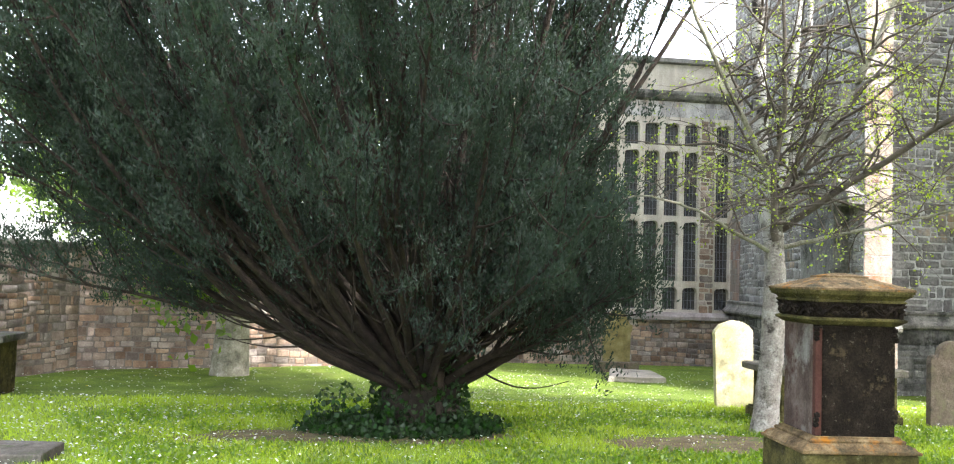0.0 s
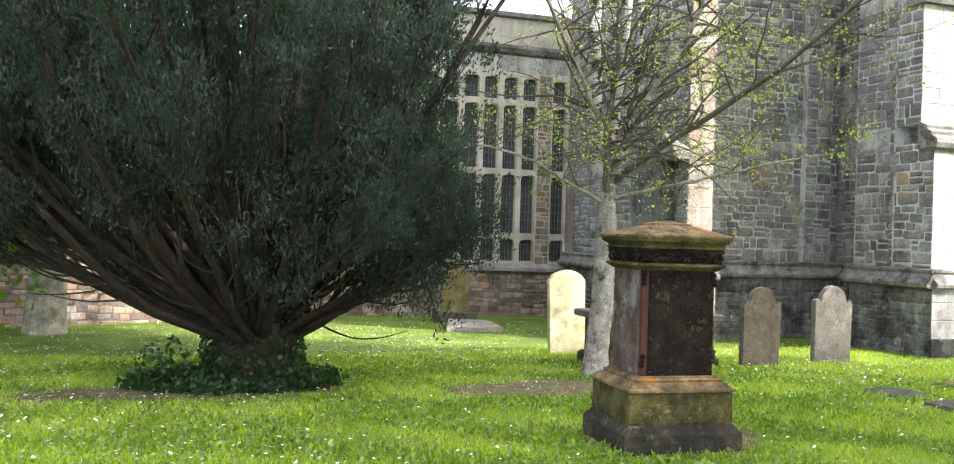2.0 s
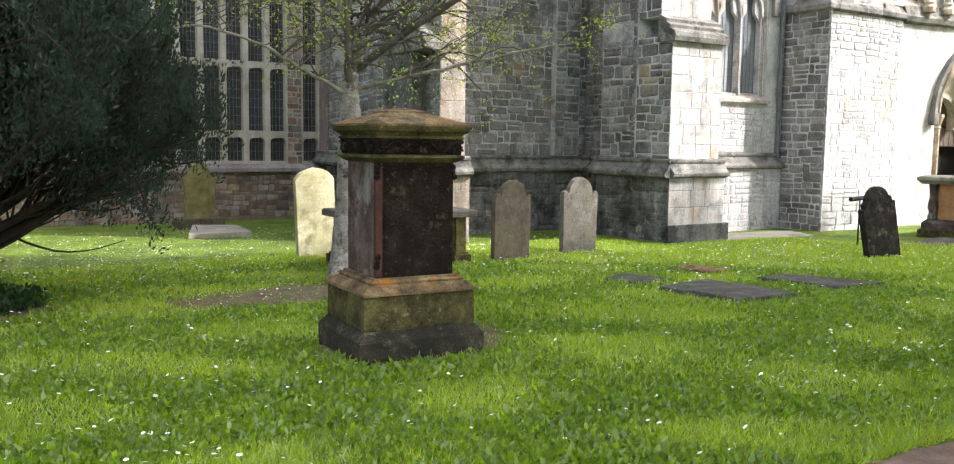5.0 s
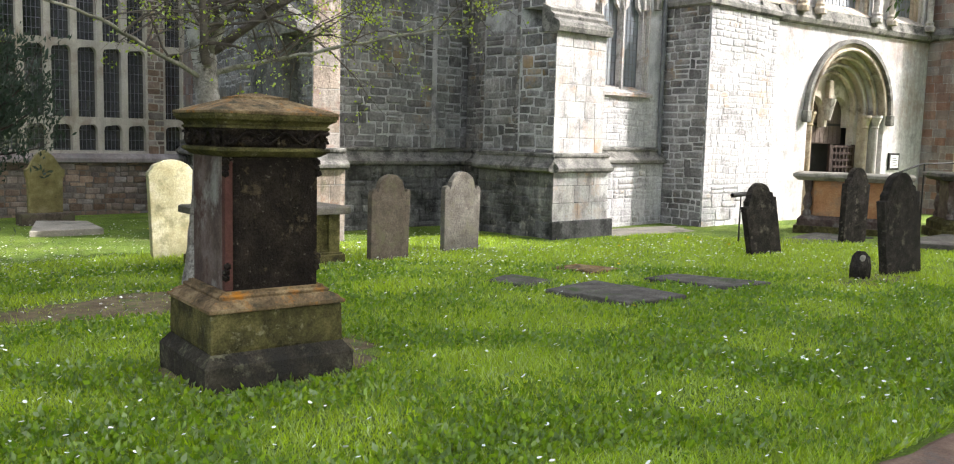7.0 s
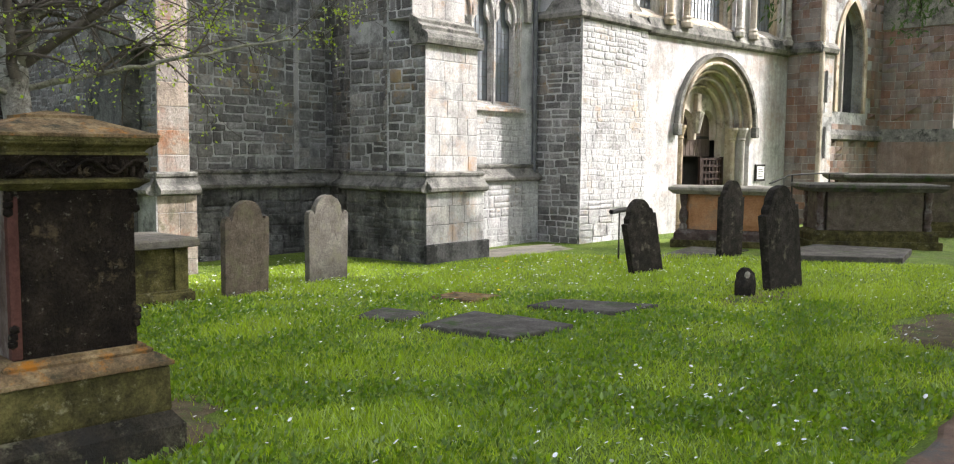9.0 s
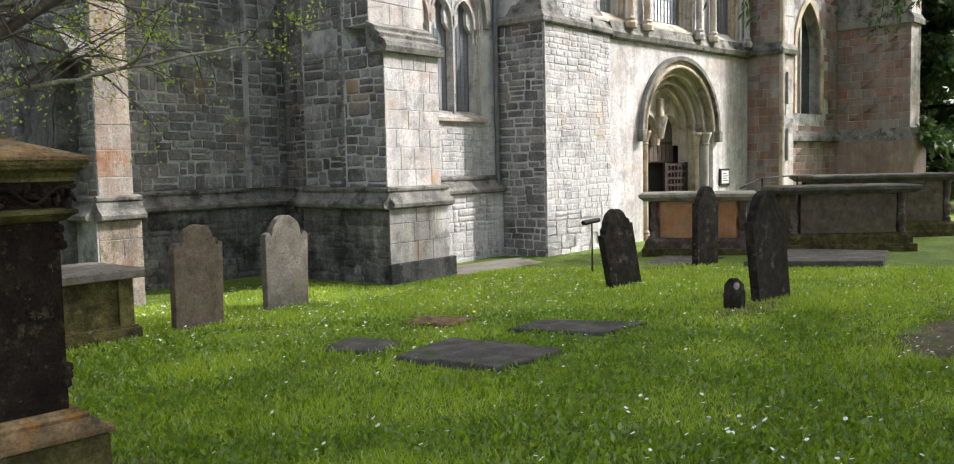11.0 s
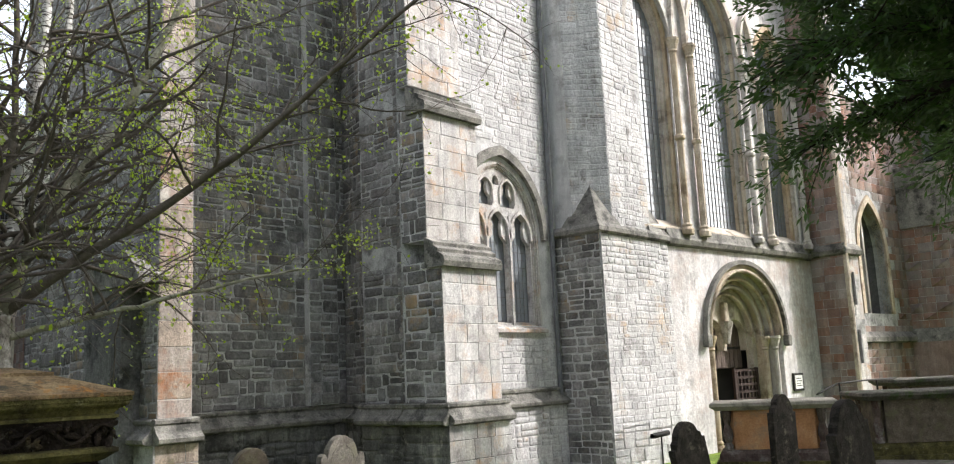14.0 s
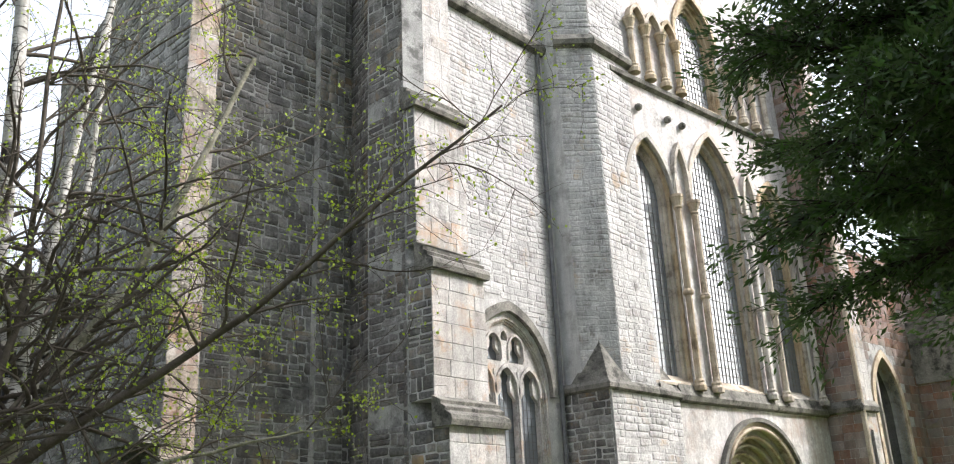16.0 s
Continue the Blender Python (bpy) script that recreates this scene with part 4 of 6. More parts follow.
for s in (-1, 1):
    xa, xb, za = (DC - 0.96, DC - 0.26, -0.1) if s < 0 else (DC - 0.25, DC + 0.96, 1.62)
    leaf = part("door_leaf", boxm(xa, xb, 0.78, 0.84, za, DZ + 0.42), OAK, dw, "bleached oak door leaf" if s < 0 else "upper oak boards over the open wicket")
    n_ = 4 if s < 0 else 7
    for q in range(n_):
        st = (xb - xa) / n_
        part("plank", boxm(xa + q * st, xa + q * st + st - 0.012, 0.752, 0.779, za + 0.02, DZ + 0.4, bevel=0.006), OAK, leaf)
    for zz in ((0.4, 1.5) if s < 0 else (2.05,)):
        part("hinge_strap", boxm(xa + 0.02, xb - 0.06, 0.735, 0.751, zz, zz + 0.06), IRON, leaf)
gate = thing("lattice_gate", "low black lattice gate in the doorway", "gate", FM)
part("gate_frame", boxm(DC + 0.02, DC + 0.10, 0.40, 0.46, 0.0, 1.62), GATE_WOOD, gate)
part("gate_frame", boxm(DC + 0.94, DC + 1.02, 0.40, 0.46, 0.0, 1.62), GATE_WOOD, gate)
for k in range(10):
    part("lattice_bar", boxm(DC + 0.05, DC + 0.98, 0.41, 0.44, 0.10 + k * 0.16, 0.155 + k * 0.16), GATE_WOOD, gate)
for k in range(6):
    part("lattice_bar", boxm(DC + 0.14 + k * 0.145, DC + 0.185 + k * 0.145, 0.42, 0.45, 0.05, 1.6), GATE_WOOD, gate)
part("floor_slab", boxm(DC - 1.5, DC + 1.5, -0.1, 1.6, -0.3, -0.09), SLAB_PALE, dw)
# Added dark sheet closes the doorway and stands in for the unlit inside.
part("interior_shade_sheet", boxm(DC - 1.6, DC + 1.6, 0.93, 1.0, -0.4, DZ + 1.9), DARKIN, dw)
nb = thing("notice_board", "small framed notice beside the church door", "notice board", FM)
part("frame", boxm(4.50, 4.94, -0.05, -0.004, 1.03, 1.44, bevel=0.01), IRON, nb, "black frame")
part("sheet", boxm(4.55, 4.89, -0.055, -0.051, 1.08, 1.39), PAPER, nb, "white paper sheet")
for k in range(4):
    part("text_bar", boxm(4.60, 4.84 - 0.05 * (k % 2), -0.058, -0.056, 1.14 + 0.055 * k, 1.16 + 0.055 * k), SLAB, nb)

# pier, aisle and far buttress
pier = tagged(part("wall_pier", boxm(5.95, 6.72, -0.85, 0.6, -0.6, 15.0), MORTAR, m=FM), "tall pier of red and cream stone beside the front", "pier", kind="structure")
pf = thing("wall_pier_face", "sunlit pier face in cream stone", "pier", FM, kind="structure")
stones(pf, 5.95, 6.72, -0.1, 15, ASHLAR, y=-0.85, h=(0.28, 0.4), ln=(0.35, 0.77), singles=50, seed=41, joint=0.008, name="ashlar_block", holes=[rect(6.25, 6.38, 1.6, 2.4), rect(6.25, 6.38, 3.0, 4.0)])
for z in (1.6, 3.0):
    # Thin dark plate paints the shade inside each slit.
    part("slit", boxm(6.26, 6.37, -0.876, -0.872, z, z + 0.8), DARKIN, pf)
ps = thing("wall_pier_side", "shaded pier side in red sandstone", "pier", FM @ pose(5.95, 0.0, 0, 0, 0, -90), kind="structure")
stones(ps, 0.0, 0.85, -0.1, 15, REDSTONE, h=(0.16, 0.24), ln=(0.18, 0.36), singles=90, seed=42, joint=0.008)
for mm, a0, a1 in ((FM @ pose(5.95, 0, 0, 0, 0, -90), 0, 0.92), (FM @ pose(5.95, -0.85, 0), -0.06, 0.80)):
    c = course(pier, a0, a1, [(0, 4.2), (0.10, 4.24), (0.13, 4.34), (0.02, 4.5), (0, 4.5)])
    c.matrix_basis = FM.inverted() @ mm
bm = bmesh.new()
rings(bm, [[(6.0 + 0.07 * math.cos(a), -0.88 + 0.07 * math.sin(a), z) for a in np.arange(8) * math.pi / 4] for z in (0.0, 15.0)])
part("corner_shaft", bm, DRESS, pier)
AW = opening(9.5, 0.8, 2.9, 4.6, 1.4)
aisle = wall("wall_aisle", FM, rect(6.72, 26, -0.6, 9.0), 0.7, MORTAR, "aisle wall in red-grey stone with a pointed window", [AW])
stones(aisle, 6.72, 14, 0.0, 9.0, REDSTONE, singles=120, seed=43, holes=[opening(9.5, 0.95, 2.7, 4.6, 1.6)], h=(0.18, 0.28), ln=(0.25, 0.55))
course(aisle, 6.72, 12.0, [(0, 2.1), (0.14, 2.14), (0.14, 2.26), (0, 2.42)])
aw = thing("window_aisle", "pointed aisle window with dark glass", "window", FM, kind="structure")
part("hood", band([(9.5 + 0.8, 2.9)] + arch(9.5, 0.8, 4.6, 1.4) + [(9.5 - 0.8, 2.9)], [(9.5 + 0.96, 2.9)] + arch(9.5, 0.96, 4.6, 1.6) + [(9.5 - 0.96, 2.9)], -0.06, 0.2), DRESS, aw)
part("pane", plate(opening(9.5, 0.8, 2.9, 4.6, 1.4), 0.3, 0.32), GLASS_DARK, aw)
part("mullion", boxm(9.45, 9.55, 0.2, 0.31, 2.9, 5.6), DRESS, aw)
fb = tagged(part("wall_buttress_far", boxm(11.6, 12.4, -2.05, 0.0, -0.6, 7.2), MORTAR, m=FM), "far buttress in pinkish stone", "buttress", kind="structure")
fs_ = thing("wall_buttress_far_side", "shaded pinkish side of the far buttress", "buttress", FM @ pose(11.6, 0, 0, 0, 0, -90), kind="structure")
stones(fs_, 0, 2.05, -0.1, 7.2, REDSTONE, h=(0.18, 0.28), ln=(0.25, 0.5), singles=80, seed=44)
ff = thing("wall_buttress_far_front", "sunlit front of the far buttress", "buttress", FM, kind="structure")
stones(ff, 11.6, 12.4, -0.1, 7.2, ASHLAR, y=-2.05, h=(0.28, 0.36), ln=(0.4, 0.8), singles=40, seed=45)
part("plinth", boxm(11.48, 12.55, -2.2, 0.0, -0.6, 2.1), REDSTONE, fb)
bm = bmesh.new()
rings(bm, [[(11.48, -2.2, 2.1), (12.55, -2.2, 2.1), (12.55, 0, 2.1), (11.48, 0, 2.1)], [(11.6, -2.05, 2.5), (12.4, -2.05, 2.5), (12.4, 0, 2.5), (11.6, 0, 2.5)]])
part("plinth_slope", bm, STRING, fb)
bm = bmesh.new()
rings(bm, [[(x, y, z) for y, z in ((-2.15, 5.4), (-2.15, 5.55), (-1.2, 6.9), (-1.2, 7.2), (0, 7.2), (0, 5.4))] for x in (11.52, 12.48)])
bmesh.ops.recalc_face_normals(bm, faces=bm.faces)
part("set_off", bm, STRING, fb)

# bay window tracery
bw = thing("window_bay", "three-light pointed window with cusped stone tracery", "window", m_bay, kind="structure")
c_, hw, z0, zs = BW
part("hood", band([(c_ + hw + 0.06, zs - 0.1)] + arch(c_, hw + 0.06, zs, 1.36) + [(c_ - hw - 0.06, zs - 0.1)], [(c_ + hw + 0.19, zs - 0.1)] + arch(c_, hw + 0.19, zs, 1.54) + [(c_ - hw - 0.19, zs - 0.1)], -0.09, 0.05), STRING, bw, "weathered hood mould")
for k in range(3):
    d = 0.03 * k
    part("jamb_moulding", band([(c_ + hw - d - 0.05, z0)] + arch(c_, hw - d - 0.05, zs, 1.22 - d * 1.3) + [(c_ - hw + d + 0.05, z0)], [(c_ + hw - d + 0.1, z0)] + arch(c_, hw - d + 0.1, zs, 1.42 - d * 1.3) + [(c_ - hw + d - 0.1, z0)], 0.004 + 0.03 * k, 0.05 + 0.03 * k), ASHLAR, bw)
part("pane", plate(opening(c_, hw - 0.05, z0, zs, 1.2), 0.20, 0.21), GLASS, bw)
TL = [opening(c_ + q * 0.63, 0.27, z0 + 0.06, zs - 0.04, 0.40, 6) for q in (-1, 0, 1)]
TU = [opening(c_ + q * 0.30, 0.19, zs + 0.45, zs + 0.70, 0.24, 6) for q in (-1, 1)]
TS = [opening(c_, 0.09, zs + 0.84, zs + 0.90, 0.12, 4)]
part("tracery", plate(opening(c_, hw - 0.08, z0, zs, 1.16), 0.08, 0.19, TL + TU + TS), ASHLAR, bw, "pierced stone tracery")
for q in (-1, 1):
    part("mullion", boxm(c_ + q * 0.315 - 0.03, c_ + q * 0.315 + 0.03, 0.045, 0.079, z0, zs + 0.3, bevel=0.01), ASHLAR, bw)
    lu = c_ + q * 0.30
    part("tracery_head", band([(lu + 0.19, zs + 0.5)] + arch(lu, 0.19, zs + 0.70, 0.24, 6) + [(lu - 0.19, zs + 0.5)], [(lu + 0.23, zs + 0.5)] + arch(lu, 0.23, zs + 0.70, 0.29, 6) + [(lu - 0.23, zs + 0.5)], 0.05, 0.079), ASHLAR, bw)
    for r in (-1, 1):
        part("cusp", band([(lu + r * 0.19, zs + 0.58), (lu + r * 0.08, zs + 0.69), (lu + r * 0.07, zs + 0.80)], [(lu + r * 0.20, zs + 0.64), (lu + r * 0.18, zs + 0.76), (lu + r * 0.10, zs + 0.90)], 0.10, 0.17), ASHLAR, bw)
for q in (-1, 0, 1):
    lc = c_ + q * 0.63
    part("light_head", band([(lc + 0.27, zs - 0.12)] + arch(lc, 0.27, zs - 0.04, 0.40, 6) + [(lc - 0.27, zs - 0.12)], [(lc + 0.32, zs - 0.12)] + arch(lc, 0.32, zs - 0.04, 0.47, 6) + [(lc - 0.32, zs - 0.12)], 0.045, 0.079), ASHLAR, bw, "raised head of a light")
    for r in (-1, 1):
        part("cusp", band([(lc + r * 0.27, zs - 0.22), (lc + r * 0.13, zs - 0.08), (lc + r * 0.11, zs + 0.10)], [(lc + r * 0.29, zs - 0.14), (lc + r * 0.25, zs + 0.04), (lc + r * 0.16, zs + 0.24)], 0.10, 0.17), ASHLAR, bw)
bm = bmesh.new()
for x in np.arange(c_ - 0.90, c_ + 0.92, 0.105):
    box(bm, x - 0.006, x + 0.006, 0.191, 0.197, z0, zs + 0.5)
for z in np.arange(z0 + 0.1, zs + 0.9, 0.14):
    box(bm, c_ - 0.86, c_ + 0.86, 0.190, 0.196, z - 0.006, z + 0.006)
part("lead_grid", bm, LEAD, bw)
part("sill", rings(bmesh.new(), [[(x, y, zz) for y, zz in ((-0.08, z0 - 0.12), (-0.08, z0 - 0.06), (0.19, z0 + 0.08), (0.19, z0 - 0.12))] for x in (c_ - hw - 0.06, c_ + hw + 0.06)]), ASHLAR, bw, "sloping stone sill")

# ---- hall with tall mullioned windows ----
HY = 20.3
LW, STEP = 0.37, 0.50
ROWSZ = [(1.08, 1.62), (1.77, 3.20), (3.33, 4.90), (5.03, 5.58)]
lights = [(x0 + 0.32 + k * STEP, za, zb) for x0, n_ in [(4.55, 7), (8.35, 4)] for k in range(n_) for za, zb in ROWSZ]
holes = [opening(x, LW / 2, za, zb - 0.12, 0.12, 3) for x, za, zb in lights]
hall = wall("wall_hall", pose(0, HY, 0), rect(2.4, 11.5, 0.95, 6.35), 0.4, HALLSTONE, "stone hall wall gridded with tall leaded lights", holes)
low = wall("wall_hall_base", pose(0, HY - 0.06, 0), rect(2.4, 11.5, -1.0, 0.92), 0.5, RUBBLE_MORTAR, "low purple-brown rubble wall under the hall windows")
stones(low, 2.4, 11.5, -0.5, 1.02, RUBBLE, h=(0.07, 0.15), ln=(0.12, 0.34), singles=280, seed=46, joint=0.018, name="rubble_stone", near=lambda u, z: -abs(u - 5))
course(low, 2.4, 11.5, [(0, 0.82), (0.12, 0.84), (0.12, 0.92), (0.02, 1.02), (0, 1.02)], label="reddish stone sill course", material=REDSTONE)
course(hall, 2.4, 11.5, [(0, 6.1), (0.10, 6.15), (0.16, 6.25), (0.16, 6.33), (0, 6.34)])
par = wall("wall_parapet", pose(0, HY + 0.05, 0), rect(2.4, 11.5, 6.36, 7.1), 0.4, HALLSTONE, "plain cream parapet of the hall")
course(par, 2.4, 11.5, [(0, 7.02), (0.1, 7.05), (0.1, 7.16), (-0.2, 7.2), (-0.2, 7.02)])
hg = thing("window_hall_glass", "dark leaded lights between stone mullions", "window", kind="structure")
for x in sorted({l_[0] for l_ in lights}):
    part("pane", boxm(x - LW / 2 - 0.02, x + LW / 2 + 0.02, HY + 0.16, HY + 0.17, 1.0, 5.65), GLASS_DARK, hg)
    bm = bmesh.new()
    for q in (-0.085, 0.0, 0.085):
        box(bm, x + q - 0.006, x + q + 0.006, HY + 0.145, HY + 0.158, 1.0, 5.6)
    for z in np.arange(1.1, 5.6, 0.2):
        box(bm, x - LW / 2, x + LW / 2, HY + 0.144, HY + 0.157, z - 0.006, z + 0.006)
    part("lead_grid", bm, LEAD, hg)
stones(hall, 8.09, 8.45, 1.0, 5.65, RUBBLE, h=(0.1, 0.2), ln=(0.12, 0.3), singles=60, seed=47, name="rubble_stone")
stones(hall, 5.1, 11.4, 5.72, 6.1, ASHLAR, h=(0.2, 0.28), ln=(0.3, 0.6), singles=40, seed=48, name="ashlar_block")
bm = bmesh.new()
rings(bm, [[(x, y, z) for y, z in ((HY + 0.4, 7.15), (HY + 4.5, 8.1), (HY + 8.5, 7.15))] for x in (2.4, 11.5)])
bmesh.ops.recalc_face_normals(bm, faces=bm.faces)
tagged(part("roof_hall", bm, ROOF), "grey pitched roof of the hall", "roof", kind="structure")

# ---- churchyard wall ----
def yard_wall(name, x0, y0, x1, y1, top, seed, singles):
    ang = math.degrees(math.atan2(y1 - y0, x1 - x0))
    ln = math.hypot(x1 - x0, y1 - y0)
    ob = wall(name, pose(x0, y0, 0, 0, 0, ang), rect(0, ln, -1.0, top), 0.45, RUBBLE_MORTAR, "old brown rubble churchyard wall dappled by sun")
    stones(ob, 0, ln, -0.4, top - 0.08, RUBBLE, h=(0.08, 0.17), ln=(0.11, 0.36), singles=singles, seed=seed, joint=0.02, name="rubble_stone")
    part("coping", boxm(-0.02, ln, -0.06, 0.5, top, top + 0.10, bevel=0.02), STRING, ob, "flat stone coping")
    return ob


yard_wall("wall_yard", -5.0, 16.7, 2.5, 19.75, 2.05, 90, 250)
yard_wall("wall_yard_side", -6.9, 11.2, -5.0, 16.7, 2.0, 91, 120)
yard_wall("wall_yard_west", -14.0, 11.0, -6.9, 11.2, 2.0, 92, 20)


# ---- tombs and headstones ----
def pedestal_tomb():
    cx, cy = 3.735, 6.485
    t = thing("pedestal_tomb", "tall blackened sandstone pedestal tomb with lichened capstone", "tomb", pose(cx, cy, 0, 0, 0, -4))
    hw, hd = 0.495, 0.44
    part("base_block", stack([(hw, hd, -0.12), (hw, hd, 0.165), (hw - 0.006, hd - 0.006, 0.172), (hw - 0.055, hd - 0.055, 0.235)], 0, 0), PLINTH_TOMB, t, "mossy dark base block")
    part("plinth_block", stack([(hw - 0.06, hd - 0.06, 0.235), (hw - 0.055, hd - 0.055, 0.25), (hw - 0.06, hd - 0.06, 0.475), (hw - 0.07, hd - 0.07, 0.485)], 0, 0), TOMB_BASE, t, "lichen-spotted plinth block")
    part("base_moulding", stack([(hw - 0.045, hd - 0.045, 0.485), (hw - 0.04, hd - 0.04, 0.49), (hw - 0.04, hd - 0.04, 0.508), (hw - 0.06, hd - 0.06, 0.512), (hw - 0.075, hd - 0.075, 0.535), (hw - 0.11, hd - 0.095, 0.552), (hw - 0.13, hd - 0.11, 0.556), (hw - 0.125, hd - 0.105, 0.572), (hw - 0.135, hd - 0.115, 0.582), (hw - 0.155, hd - 0.13, 0.585), (hw - 0.155, hd - 0.13, 0.60)], 0, 0), TOMB_ORANGE, t, "moulding with orange lichen")
    a, b = 0.305, 0.28
    part("die", stack([(a, b, 0.60), (a, b, 1.47)], 0, 0), TOMB_DARK, t, "tall blackened die")
    part("inscription_face", boxm(-a - 0.005, -a + 0.01, -b + 0.05, b - 0.002, 0.603, 1.428, bevel=0.002), TOMB_PALE, t, "pale worn inscription face")
    part("corner_strip", boxm(-a - 0.006, -a + 0.045, -b - 0.006, -b + 0.048, 0.603, 1.40, bevel=0.008), TOMB_RED, t, "red worn corner")
    part("front_panel", boxm(-a + 0.06, a - 0.04, -b - 0.005, -b + 0.01, 0.63, 1.42, bevel=0.003), TOMB_DARK, t)
    for x, z in ((-a, 0.72), (-a, 1.36), (a, 0.75), (a, 1.36)):
        bm = bmesh.new()
        for k in range(3):
            bmesh.ops.create_icosphere(bm, subdivisions=1, radius=0.026, matrix=Matrix.Translation((x + R.uniform(-.01, .01), -b - 0.005, z + 0.035 * (k - 1))))
        part("corner_ornament", bm, TOMB_DARK, t)
    part("neck_moulding", stack([(a + 0.002, b + 0.002, 1.425), (a + 0.02, b + 0.02, 1.432), (a + 0.05, b + 0.05, 1.455), (a + 0.062, b + 0.062, 1.462), (a + 0.062, b + 0.062, 1.478), (a + 0.04, b + 0.04, 1.486)], 0, 0), TOMB_BASE, t, "greenish moulding under the frieze")
    part("frieze", stack([(a + 0.035, b + 0.035, 1.486), (a + 0.025, b + 0.025, 1.52), (a + 0.03, b + 0.03, 1.56), (a + 0.055, b + 0.055, 1.60)], 0, 0), TOMB_DARK, t, "carved dark frieze")
    g = random.Random(8)
    bm = bmesh.new()
    for face in range(4):
        q = Matrix.Rotation(face * math.pi / 2, 4, "Z")
        half, out = (a, b) if face % 2 == 0 else (b, a)
        for k in range(20):
            u = (half + 0.04) * (-1 + 2 * (k + 0.5) / 20)
            for _ in range(2):
                bmesh.ops.create_icosphere(bm, subdivisions=1, radius=g.uniform(0.014, 0.026), matrix=q @ Matrix.Translation((u + g.uniform(-.015, .015), -(out + 0.045), 1.54 + g.uniform(-.04, .04))) @ Matrix.Rotation(g.uniform(0, 3), 4, "Y") @ Matrix.Diagonal((1.6, 0.8, 0.7, 1)))
    part("leaf_carving", bm, TOMB_DARK, t, "worn carved foliage")["kind"] = "stuff"
    for face in range(4):
        half, out = (a, b) if face % 2 == 0 else (b, a)
        q = Matrix.Rotation(face * math.pi / 2, 3, "Z")
        line = [tuple(q @ Vector((u, -(out + 0.062), 1.54 + 0.036 * math.sin(u * 26 + face)))) for u in np.linspace(-half - 0.03, half + 0.03, 48)]
        tubes("vine_scroll", [(line, [0.008] * 48)], TOMB_DARK, t)
    part("cornice", stack([(a + 0.06, b + 0.06, 1.60), (a + 0.06, b + 0.06, 1.613), (a + 0.045, b + 0.045, 1.618), (a + 0.06, b + 0.06, 1.637), (a + 0.088, b + 0.088, 1.652), (a + 0.092, b + 0.092, 1.657), (a + 0.092, b + 0.092, 1.668), (a + 0.10, b + 0.10, 1.67), (a + 0.10, b + 0.10, 1.688)], 0, 0), TOMB_BASE, t, "moulded cornice")
    part("capstone", stack([(a + 0.097, b + 0.097, 1.688), (a + 0.105, b + 0.105, 1.690), (a + 0.105, b + 0.105, 1.705), (a + 0.095, b + 0.095, 1.709), (0.165, 0.145, 1.786), (0.165, 0.145, 1.80), (0.145, 0.125, 1.803), (0.03, 0.025, 1.826)], 0, 0), TOMB_ORANGE, t, "low pyramid capstone with orange lichen")
    return t


pedestal_tomb()


